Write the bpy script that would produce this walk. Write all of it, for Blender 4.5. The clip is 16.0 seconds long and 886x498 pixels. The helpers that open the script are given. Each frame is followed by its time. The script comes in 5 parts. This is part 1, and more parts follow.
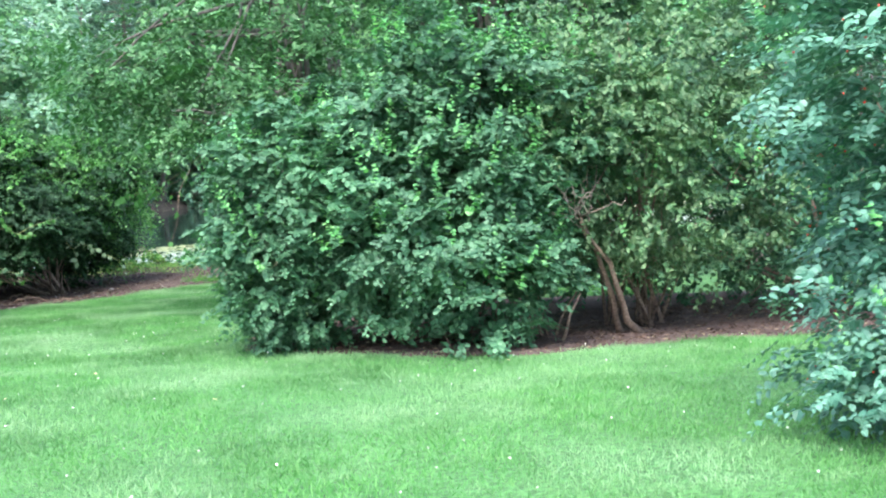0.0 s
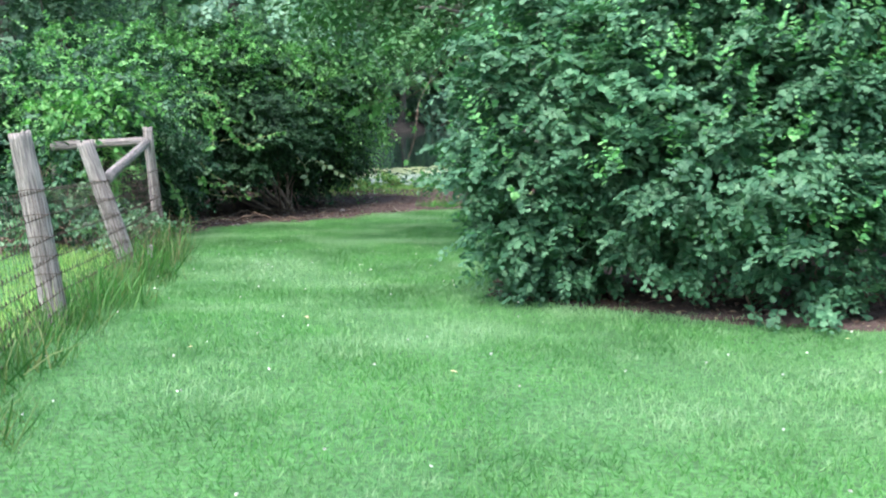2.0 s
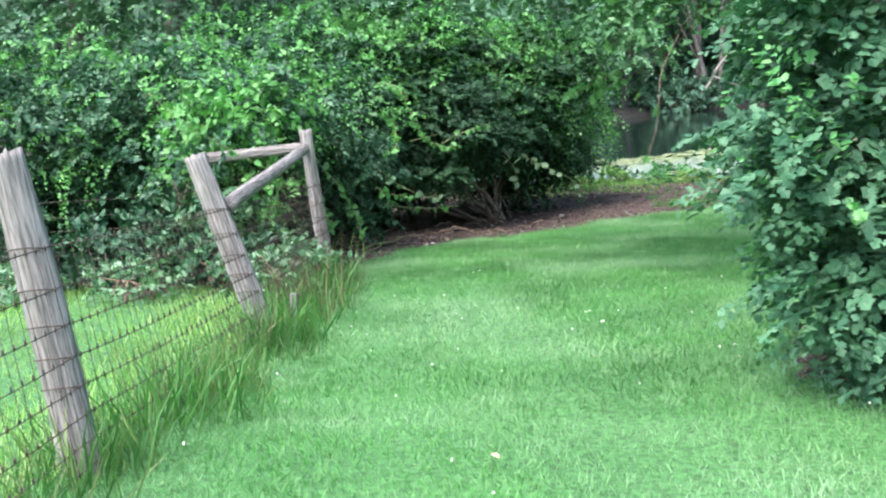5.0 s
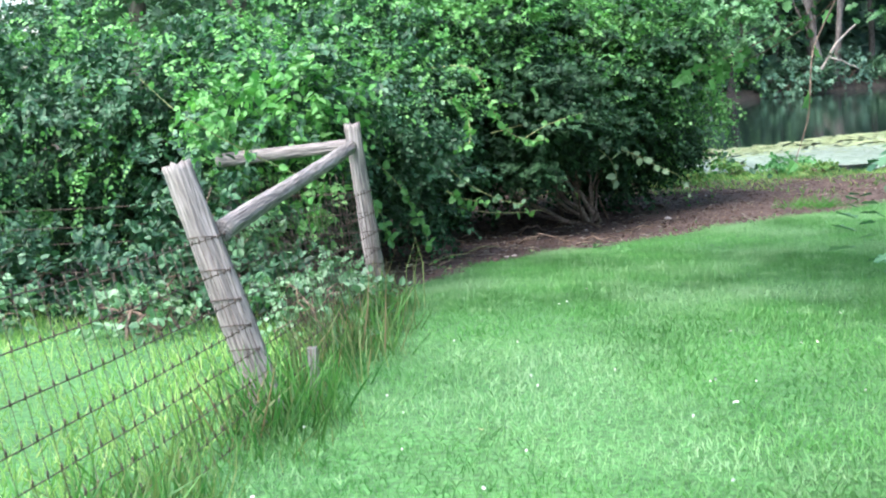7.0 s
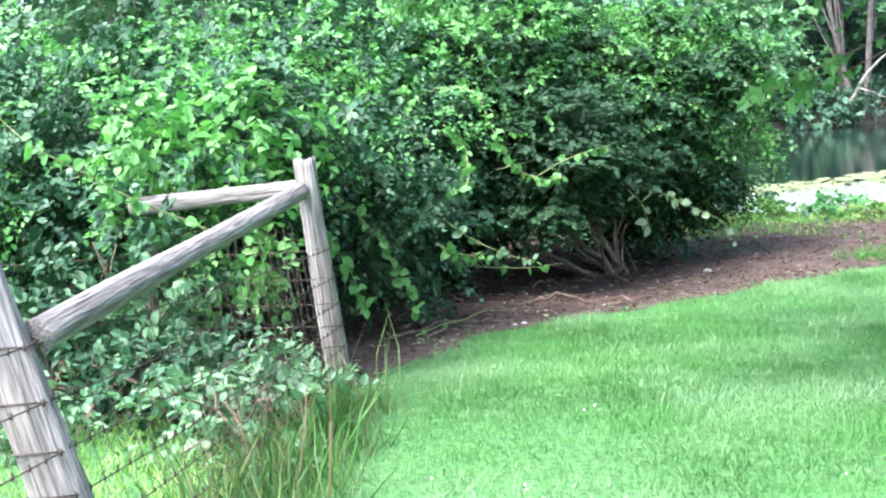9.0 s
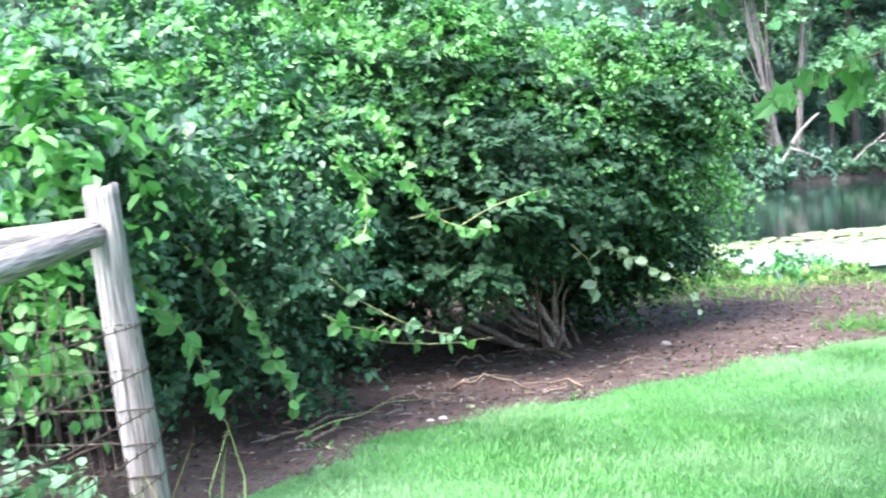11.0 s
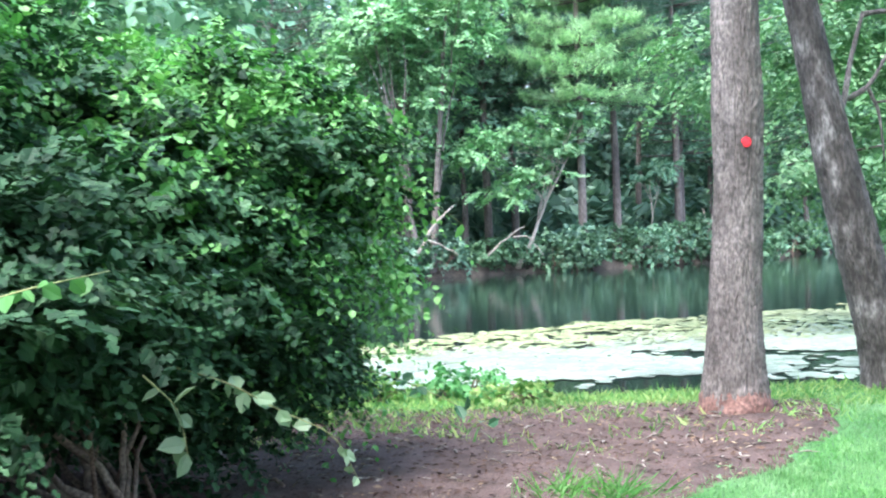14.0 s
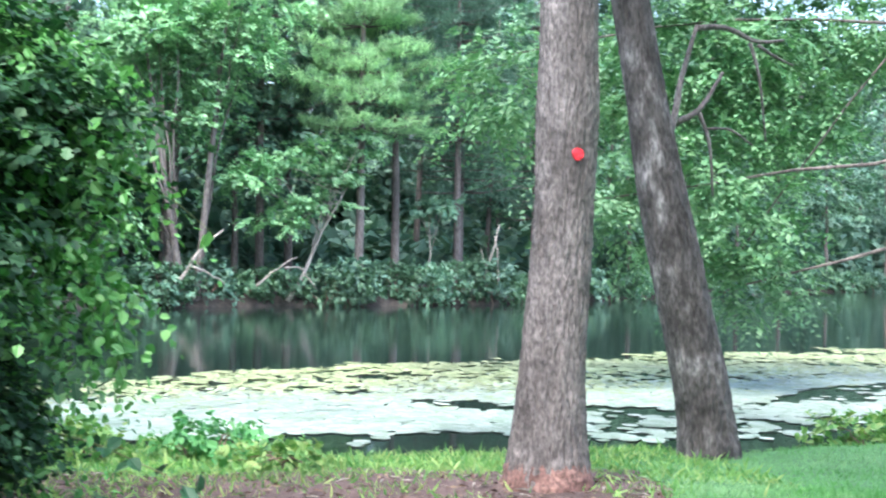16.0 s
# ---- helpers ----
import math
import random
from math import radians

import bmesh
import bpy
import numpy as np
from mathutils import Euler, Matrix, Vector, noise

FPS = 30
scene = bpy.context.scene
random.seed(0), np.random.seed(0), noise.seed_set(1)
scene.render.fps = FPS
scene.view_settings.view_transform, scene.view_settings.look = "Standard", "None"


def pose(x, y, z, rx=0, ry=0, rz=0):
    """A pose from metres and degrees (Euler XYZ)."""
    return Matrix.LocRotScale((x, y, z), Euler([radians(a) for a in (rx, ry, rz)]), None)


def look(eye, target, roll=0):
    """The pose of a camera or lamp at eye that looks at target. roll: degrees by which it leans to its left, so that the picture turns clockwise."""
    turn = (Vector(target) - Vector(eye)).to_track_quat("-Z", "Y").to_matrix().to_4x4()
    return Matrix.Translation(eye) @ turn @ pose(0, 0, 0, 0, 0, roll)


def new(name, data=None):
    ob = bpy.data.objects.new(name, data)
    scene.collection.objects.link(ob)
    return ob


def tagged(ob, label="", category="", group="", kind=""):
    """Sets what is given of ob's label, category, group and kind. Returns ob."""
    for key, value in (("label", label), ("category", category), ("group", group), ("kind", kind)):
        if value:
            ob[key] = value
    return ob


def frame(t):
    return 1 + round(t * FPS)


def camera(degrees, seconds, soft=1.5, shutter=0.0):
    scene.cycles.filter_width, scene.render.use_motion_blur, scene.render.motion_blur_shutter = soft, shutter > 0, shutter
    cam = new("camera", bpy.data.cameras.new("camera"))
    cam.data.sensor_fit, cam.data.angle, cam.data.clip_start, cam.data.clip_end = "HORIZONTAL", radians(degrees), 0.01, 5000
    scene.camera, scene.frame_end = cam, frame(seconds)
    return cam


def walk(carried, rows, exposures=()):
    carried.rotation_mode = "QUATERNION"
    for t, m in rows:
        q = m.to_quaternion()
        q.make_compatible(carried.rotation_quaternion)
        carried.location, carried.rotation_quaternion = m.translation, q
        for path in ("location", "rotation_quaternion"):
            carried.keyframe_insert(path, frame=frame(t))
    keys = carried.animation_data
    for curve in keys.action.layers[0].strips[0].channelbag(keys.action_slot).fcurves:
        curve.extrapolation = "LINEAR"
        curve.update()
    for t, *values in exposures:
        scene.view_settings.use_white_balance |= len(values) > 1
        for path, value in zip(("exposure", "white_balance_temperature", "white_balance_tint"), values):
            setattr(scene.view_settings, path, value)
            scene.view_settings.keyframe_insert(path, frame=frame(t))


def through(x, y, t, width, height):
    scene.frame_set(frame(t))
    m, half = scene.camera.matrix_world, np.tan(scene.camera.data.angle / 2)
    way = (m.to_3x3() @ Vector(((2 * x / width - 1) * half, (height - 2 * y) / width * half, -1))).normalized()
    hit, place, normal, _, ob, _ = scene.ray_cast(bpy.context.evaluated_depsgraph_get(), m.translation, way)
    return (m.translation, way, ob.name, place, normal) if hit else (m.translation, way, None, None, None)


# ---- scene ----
cam = camera(40.5, 16.0, soft=2.1, shutter=0.2)
PATH = [
    (0, (0.612, 1.383, 1.463), (0.494, 3.371, 1.277), -2.9),
    (0.5, (0.466, 1.978, 1.383), (0.336, 3.964, 1.19), -1.3),
    (1, (0.149, 2.688, 1.334), (-0.209, 4.64, 1.088), -1.9),
    (1.5, (0.041, 3.261, 1.306), (-0.44, 5.184, 1.04), -0.5),
    (2, (-0.097, 3.858, 1.218), (-0.594, 5.773, 0.93), -1.1),
    (2.5, (-0.251, 4.455, 1.189), (-0.738, 6.371, 0.885), -2.6),
    (3, (-0.44, 5.052, 1.186), (-1.031, 6.938, 0.879), -1.5),
    (3.5, (-0.711, 5.695, 1.14), (-1.329, 7.574, 0.843), -3.2),
    (4, (-0.919, 6.344, 1.082), (-1.621, 8.198, 0.822), -4.1),
    (4.5, (-1.1, 6.999, 1.043), (-1.918, 8.808, 0.799), -2.2),
    (5, (-1.334, 7.595, 1.027), (-2.181, 9.384, 0.743), -4.9),
    (5.2, (-1.391, 7.852, 0.997), (-2.292, 9.618, 0.735), -5.1),
    (7.5, (-2.476, 10.434, 0.978), (-3.491, 12.13, 0.671), -4.6),
    (8, (-2.74, 11.04, 0.916), (-3.771, 12.738, 0.682), -2.5),
    (8.5, (-3.036, 11.627, 0.886), (-4.062, 13.326, 0.641), -4.7),
    (10.8, (-4.276, 14.229, 0.644), (-5.236, 15.975, 0.468), -4.5),
    (11, (-4.403, 14.464, 0.597), (-5.302, 16.244, 0.45), -4.7),
    (11.5, (-4.753, 15.212, 0.563), (-5.476, 17.066, 0.366), -5.0),
    (12, (-5.064, 15.89, 0.593), (-5.788, 17.745, 0.407), -3.7),
    (12.5, (-5.313, 16.538, 0.538), (-5.903, 18.442, 0.377), -4.1),
    (13, (-5.422, 17.282, 0.498), (-5.909, 19.218, 0.381), -3.4),
    (13.5, (-5.519, 17.941, 0.477), (-5.984, 19.886, 0.422), -1.7),
    (14, (-5.655, 18.54, 0.466), (-5.967, 20.515, 0.427), -2.1),
    (14.5, (-5.71, 19.182, 0.445), (-5.976, 21.164, 0.421), -1.7),
    (15, (-5.822, 19.832, 0.371), (-6.006, 21.823, 0.396), -1.1),
    (15.5, (-5.9, 20.354, 0.33), (-5.99, 22.352, 0.38), -0.4),
    (16, (-5.86, 20.978, 0.336), (-5.796, 22.977, 0.353), 1.1),
]
walk(cam, [(t, look(eye, target, roll)) for t, eye, target, roll in PATH], [(0, 2.28, 6500, 10), (1.5, 1.93, 6500, 10), (3, 1.85, 6500, 10), (3.5, 1.88, 6500, 10), (4, 2.1, 6500, 10), (5, 2.1, 6500, 10), (7.5, 2.27, 6450, 11), (8, 2.42, 6450, 11), (11, 3.1, 6250, 13), (12.5, 2.98, 6250, 13), (14, 2.68, 6250, 13), (15, 2.72, 6250, 13), (16, 2.5, 6250, 13)])

# ---- light ----
world = bpy.data.worlds.new("sky")
scene.world = world
world.use_nodes = True
sky = world.node_tree.nodes.new("ShaderNodeTexSky")
sky.sky_type, sky.sun_disc = "NISHITA", False
sky.sun_elevation, sky.sun_rotation = radians(62), radians(-160)
sky.air_density, sky.dust_density = 1.0, 3.0
back = world.node_tree.nodes["Background"]
world.node_tree.links.new(sky.outputs[0], back.inputs[0])
back.inputs[1].default_value = 0.15
sun = new("sun", bpy.data.lights.new("sun", "SUN"))
sun.data.energy, sun.data.angle, sun.data.color = 1.1, radians(45), (0.97, 0.99, 1.0)
sun.matrix_world = look((0, 0, 60), Vector((0, 0, 60)) - Vector((math.sin(radians(-160)) * math.cos(radians(62)), math.cos(radians(-160)) * math.cos(radians(62)), math.sin(radians(62)))))


# ---- materials ----
def material(name):
    m = bpy.data.materials.new(name)
    m.use_nodes = True
    t = m.node_tree
    return m, t.nodes, t.links, t.nodes["Principled BSDF"]


def ramp(nodes, links, source, stops):
    r = nodes.new("ShaderNodeValToRGB")
    while len(r.color_ramp.elements) < len(stops):
        r.color_ramp.elements.new(0.5)
    for e, (p, c) in zip(r.color_ramp.elements, stops):
        e.position, e.color = p, (*c, 1)
    links.new(source, r.inputs[0])
    return r.outputs[0]


def noise_of(nodes, links, scale, detail=4, stretch=None, own=False):
    n = nodes.new("ShaderNodeTexNoise")
    n.inputs["Scale"].default_value, n.inputs["Detail"].default_value = scale, detail
    g = nodes.new("ShaderNodeTexCoord" if own else "ShaderNodeNewGeometry")
    place = g.outputs["Object" if own else "Position"]
    if stretch:
        v = nodes.new("ShaderNodeVectorMath")
        v.operation = "MULTIPLY"
        v.inputs[1].default_value = stretch
        links.new(place, v.inputs[0])
        links.new(v.outputs[0], n.inputs["Vector"])
    else:
        links.new(place, n.inputs["Vector"])
    return n.outputs["Fac"]


def mixed(nodes, links, a, b, fac, mode="MIX"):
    m = nodes.new("ShaderNodeMixRGB")
    m.blend_type = mode
    for k, v in ((0, fac), (1, a), (2, b)):
        if isinstance(v, (int, float)):
            m.inputs[k].default_value = v
        elif isinstance(v, tuple):
            m.inputs[k].default_value = (*v, 1)
        else:
            links.new(v, m.inputs[k])
    return m.outputs[0]


def leaf_material(name, stops, gloss=0.45, through=0.3, patch=1.2):
    """Leaves: each its own tone, broad patches of tone over the plant, some light through the blade."""
    m, n, l, p = material(name)
    g = n.new("ShaderNodeNewGeometry")
    tone = ramp(n, l, g.outputs["Random Per Island"], stops)
    broad = ramp(n, l, noise_of(n, l, patch, 2), [(0.3, (0.7, 0.7, 0.7)), (0.7, (1.2, 1.2, 1.1))])
    col = mixed(n, l, tone, broad, 1.0, "MULTIPLY")
    l.new(col, p.inputs["Base Color"])
    p.inputs["Roughness"].default_value, p.inputs["Specular IOR Level"].default_value = gloss, 0.32
    tr = n.new("ShaderNodeBsdfTranslucent")
    l.new(mixed(n, l, col, (0.95, 1.2, 0.7), 1.0, "MULTIPLY"), tr.inputs[0])
    mx = n.new("ShaderNodeMixShader")
    mx.inputs[0].default_value = through
    l.new(p.outputs[0], mx.inputs[1])
    l.new(tr.outputs[0], mx.inputs[2])
    l.new(mx.outputs[0], n["Material Output"].inputs[0])
    return m


def solid(name, stops, scale, rough=0.8, bump=0.3, stretch=None, fine=40.0, metal=0.0, own=False):
    m, n, l, p = material(name)
    a = noise_of(n, l, scale, 6, stretch, own)
    b = noise_of(n, l, fine, 4, stretch, own)
    col = mixed(n, l, ramp(n, l, a, stops), ramp(n, l, b, [(0.35, (0.5, 0.5, 0.5)), (0.65, (1.3, 1.3, 1.3))]), 1.0, "MULTIPLY")
    l.new(col, p.inputs["Base Color"])
    p.inputs["Roughness"].default_value, p.inputs["Metallic"].default_value = rough, metal
    bp = n.new("ShaderNodeBump")
    bp.inputs["Strength"].default_value, bp.inputs["Distance"].default_value = bump, 0.02
    l.new(b, bp.inputs["Height"])
    l.new(bp.outputs[0], p.inputs["Normal"])
    return m


def patched(m, scale, tint, low, high):
    """Mix a paler, drier tone into a leaf material in broad soft patches."""
    n, l = m.node_tree.nodes, m.node_tree.links
    p = n["Principled BSDF"]
    old = p.inputs["Base Color"].links[0].from_socket
    fac = ramp(n, l, noise_of(n, l, scale, 5), [(low, (0, 0, 0)), (high, (1, 1, 1))])
    l.new(mixed(n, l, old, tint, fac), p.inputs["Base Color"])


SOIL = solid("lawn_soil", [(0.3, (0.045, 0.15, 0.04)), (0.7, (0.075, 0.21, 0.06))], 0.8, 0.9, 0.6, None, 25.0)
GRASS = leaf_material("grass", [(0.0, (0.07, 0.225, 0.065)), (0.5, (0.11, 0.3, 0.095)), (1.0, (0.18, 0.375, 0.145))], 0.5, 0.3, 0.9)
patched(GRASS, 0.7, (0.3, 0.49, 0.26), 0.47, 0.66)
patched(GRASS, 4.0, (0.3, 0.48, 0.25), 0.56, 0.72)
MEADOW = leaf_material("meadow_grass", [(0.0, (0.13, 0.3, 0.078)), (0.5, (0.26, 0.456, 0.13)), (1.0, (0.442, 0.552, 0.234))], 0.5, 0.35, 0.7)
TALL = leaf_material("tall_grass", [(0.0, (0.0382, 0.136, 0.034)), (0.5, (0.085, 0.204, 0.0595)), (1.0, (0.221, 0.255, 0.111))], 0.5, 0.3, 1.0)
TALLGREEN = leaf_material("long_grass", [(0.0, (0.04, 0.16, 0.032)), (0.5, (0.08, 0.256, 0.056)), (1.0, (0.16, 0.336, 0.104))], 0.5, 0.35, 1.0)
STALK = leaf_material("grass_stalk", [(0.0, (0.1, 0.2, 0.06)), (0.6, (0.2, 0.25, 0.11)), (1.0, (0.32, 0.22, 0.15))], 0.6, 0.25)
DRYGRASS = leaf_material("dry_grass", [(0.0, (0.1, 0.06, 0.03)), (0.5, (0.22, 0.15, 0.08)), (1.0, (0.38, 0.3, 0.17))], 0.6, 0.2, 1.0)
BANKGRASS = leaf_material("bank_grass", [(0.0, (0.09, 0.24, 0.07)), (0.5, (0.2, 0.38, 0.12)), (1.0, (0.38, 0.46, 0.19))], 0.5, 0.35, 1.0)
MULCH = solid("mulch", [(0.3, (0.0594, 0.0386, 0.0327)), (0.7, (0.131, 0.0889, 0.0773))], 3.0, 0.95, 0.8, None, 60.0)
CHIP = leaf_material("mulch_chips", [(0.0, (0.036, 0.0216, 0.018)), (0.7, (0.115, 0.072, 0.0576)), (0.93, (0.216, 0.158, 0.108)), (1.0, (0.36, 0.302, 0.216))], 0.9, 0.0)
B1LEAF = leaf_material("shrub_leaf", [(0.0, (0.0324, 0.113, 0.0594)), (0.5, (0.0626, 0.178, 0.0918)), (1.0, (0.13, 0.27, 0.157))], 0.55, 0.2)
YOUNG = leaf_material("young_leaf", [(0.0, (0.1, 0.33, 0.12)), (0.5, (0.15, 0.42, 0.15)), (1.0, (0.24, 0.5, 0.2))], 0.45, 0.3)
B2LEAF = leaf_material("fine_leaf", [(0.0, (0.0483, 0.132, 0.0616)), (0.5, (0.0889, 0.189, 0.0847)), (1.0, (0.153, 0.246, 0.123))], 0.5, 0.2)
B3LEAF = leaf_material("honeysuckle_leaf", [(0.0, (0.05, 0.16, 0.11)), (0.5, (0.1, 0.24, 0.18)), (1.0, (0.17, 0.34, 0.27))], 0.42, 0.22)
HEDGELEAF = leaf_material("hedge_leaf", [(0.0, (0.0135, 0.0562, 0.0263)), (0.55, (0.0315, 0.105, 0.0488)), (0.9, (0.075, 0.188, 0.0975)), (1.0, (0.143, 0.27, 0.158))], 0.45, 0.12)
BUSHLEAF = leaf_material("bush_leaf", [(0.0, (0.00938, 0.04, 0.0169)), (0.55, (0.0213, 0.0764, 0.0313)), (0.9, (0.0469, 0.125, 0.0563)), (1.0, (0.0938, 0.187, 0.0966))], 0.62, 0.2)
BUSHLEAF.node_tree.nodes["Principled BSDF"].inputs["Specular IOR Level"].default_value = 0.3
# Darker copy of the vine leaf, with shade put into its colour.
MIDVINE = leaf_material("shade_tone_vine_leaf", [(0.0, (0.0425, 0.153, 0.0425)), (0.5, (0.085, 0.246, 0.0723)), (1.0, (0.17, 0.374, 0.136))], 0.42, 0.3)
WEEDLEAF = leaf_material("weed_leaf", [(0.0, (0.08, 0.2, 0.1)), (0.5, (0.16, 0.31, 0.17)), (1.0, (0.3, 0.44, 0.3))], 0.5, 0.3)
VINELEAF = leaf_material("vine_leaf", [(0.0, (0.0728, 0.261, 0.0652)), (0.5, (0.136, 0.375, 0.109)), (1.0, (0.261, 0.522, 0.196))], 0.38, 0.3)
MAPLELEAF = leaf_material("maple_leaf", [(0.0, (0.0296, 0.107, 0.0382)), (0.5, (0.0546, 0.164, 0.0601)), (1.0, (0.101, 0.238, 0.0928))], 0.45, 0.25)
WOODLEAF = leaf_material("woodland_leaf", [(0.0, (0.035, 0.09, 0.055)), (0.5, (0.07, 0.155, 0.09)), (1.0, (0.13, 0.24, 0.15))], 0.55, 0.22, 0.25)
# FARLEAF, FARLIGHT, FARDARK: distance haze is put into the leaf colours, paler and bluer.
FARLEAF = leaf_material("hazed_leaf", [(0.0, (0.091, 0.211, 0.149)), (0.5, (0.155, 0.308, 0.211)), (1.0, (0.273, 0.435, 0.315))], 0.5, 0.28, 0.25)
FARLIGHT = leaf_material("hazed_light_leaf", [(0.0, (0.124, 0.301, 0.16)), (0.5, (0.208, 0.422, 0.216)), (1.0, (0.347, 0.567, 0.335))], 0.5, 0.3, 0.3)
DROOPLEAF = leaf_material("drooping_leaf", [(0.0, (0.0857, 0.216, 0.115)), (0.5, (0.146, 0.302, 0.155)), (1.0, (0.246, 0.412, 0.241))], 0.5, 0.3, 0.3)
FARDARK = leaf_material("hazed_dark_leaf", [(0.0, (0.059, 0.129, 0.109)), (0.5, (0.099, 0.202, 0.155)), (1.0, (0.176, 0.288, 0.217))], 0.55, 0.22, 0.25)
NEEDLE = leaf_material("pine_needles", [(0.0, (0.18, 0.36, 0.2)), (0.5, (0.3, 0.52, 0.28)), (1.0, (0.44, 0.66, 0.38))], 0.55, 0.2, 0.4)
BARK = solid("bark", [(0.3, (0.075, 0.066, 0.061)), (0.7, (0.2, 0.18, 0.17))], 4.0, 0.9, 1.0, (1, 1, 0.5), 42.0)
BARK2 = solid("patchy_bark", [(0.35, (0.042, 0.037, 0.034)), (0.55, (0.095, 0.085, 0.08)), (0.7, (0.25, 0.235, 0.225))], 6.0, 0.9, 1.0, (1, 1, 0.4), 34.0)
DARKBARK = solid("dark_bark", [(0.3, (0.08, 0.068, 0.062)), (0.7, (0.2, 0.17, 0.155))], 2.0, 0.9, 0.6, (1, 1, 0.25), 20.0)
PALEBARK = solid("pale_bark", [(0.3, (0.102, 0.084, 0.075)), (0.7, (0.216, 0.192, 0.174))], 2.0, 0.9, 0.6, (1, 1, 0.25), 20.0)
FANWOOD = solid("bare_stem", [(0.3, (0.16, 0.12, 0.1)), (0.7, (0.34, 0.28, 0.23))], 4.0, 0.85, 0.3)
PALEWOOD = solid("dead_wood", [(0.3, (0.24, 0.216, 0.184)), (0.7, (0.4, 0.368, 0.32))], 2.0, 0.85, 0.4)
TWIG = solid("twig", [(0.3, (0.13, 0.09, 0.065)), (0.7, (0.28, 0.2, 0.15))], 5.0, 0.85, 0.3)
POST = solid("weathered_post", [(0.3, (0.17, 0.15, 0.14)), (0.7, (0.38, 0.345, 0.325))], 6.0, 0.9, 1.0, (1, 1, 0.07), 75.0, 0.0, True)
WIRE = solid("rusty_wire", [(0.3, (0.06, 0.045, 0.04)), (0.7, (0.14, 0.1, 0.08))], 30.0, 0.7, 0.1, None, 90.0, 0.4)
STONE = solid("stone", [(0.3, (0.3, 0.27, 0.25)), (0.7, (0.5, 0.46, 0.43))], 8.0, 0.85, 0.4)
# Near pads are paled: the sky's reflection is put into their colour.
PAD = leaf_material("sky_sheen_pad", [(0.0, (0.194, 0.269, 0.194)), (0.5, (0.284, 0.357, 0.291)), (1.0, (0.388, 0.448, 0.395))], 0.6, 0.0, 0.4)
PADYELLOW = leaf_material("yellow_pad", [(0.0, (0.182, 0.243, 0.102)), (0.5, (0.274, 0.326, 0.166)), (1.0, (0.38, 0.426, 0.256))], 0.65, 0.0, 0.4)
BANKSOIL = solid("bank_soil", [(0.3, (0.03, 0.025, 0.02)), (0.7, (0.075, 0.06, 0.048))], 1.0, 0.95, 0.5, None, 8.0)
RED = solid("red_paint", [(0.3, (0.7, 0.02, 0.03)), (0.7, (0.85, 0.04, 0.06))], 20.0, 0.6, 0.1)
BERRY = solid("berry", [(0.3, (0.5, 0.03, 0.02)), (0.7, (0.7, 0.06, 0.03))], 20.0, 0.3, 0.0)
FLOWER = solid("clover_white", [(0.3, (0.7, 0.7, 0.62)), (0.7, (0.85, 0.85, 0.8))], 20.0, 0.8, 0.0)
DRYLEAF = solid("dry_leaf", [(0.3, (0.55, 0.42, 0.2)), (0.7, (0.7, 0.6, 0.35))], 10.0, 0.7, 0.1)

WATER, _n, _l, _p = material("pond_water")
_p.inputs["Base Color"].default_value = (0.012, 0.022, 0.018, 1)
_p.inputs["Roughness"].default_value, _p.inputs["IOR"].default_value = 0.06, 1.33
_b = _n.new("ShaderNodeBump")
_b.inputs["Strength"].default_value, _b.inputs["Distance"].default_value = 0.12, 0.02
_l.new(noise_of(_n, _l, 2.2, 3, (1, 2.5, 1)), _b.inputs["Height"])
_l.new(_b.outputs[0], _p.inputs["Normal"])


# ---- mesh makers ----
rng = np.random.default_rng(7)


def mesh_from(name, verts, faces, mat, smooth=False):
    """A mesh from an (n, 3) array and an (m, k) array of faces, k corners each."""
    verts, faces = np.asarray(verts, dtype=np.float32), np.asarray(faces, dtype=np.int32)
    me = bpy.data.meshes.new(name)
    k = faces.shape[1]
    me.vertices.add(len(verts))
    me.vertices.foreach_set("co", verts.ravel())
    me.loops.add(faces.size)
    me.loops.foreach_set("vertex_index", faces.ravel())
    me.polygons.add(len(faces))
    me.polygons.foreach_set("loop_start", np.arange(0, faces.size, k, dtype=np.int32))
    me.polygons.foreach_set("loop_total", np.full(len(faces), k, dtype=np.int32))
    me.polygons.foreach_set("use_smooth", np.full(len(faces), smooth))
    me.update(calc_edges=True)
    me.materials.append(mat)
    return me


def thing(name, label, category, at=(0, 0, 0), group="", kind=""):
    e = new(name)
    e.location = at
    return tagged(e, label, category, group, kind)


def under(ob, parent):
    """Hang a part whose mesh is in world metres under a thing that stands at a place."""
    ob.parent = parent
    root = Vector((0, 0, 0))
    p = parent
    while p:
        root += p.location
        p = p.parent
    ob.location = -root
    return ob


def part(name, me, parent, label=""):
    ob = under(new(name, me), parent)
    return tagged(ob, label) if label else ob


def unit(v):
    return v / np.maximum(np.linalg.norm(v, axis=-1, keepdims=True), 1e-9)


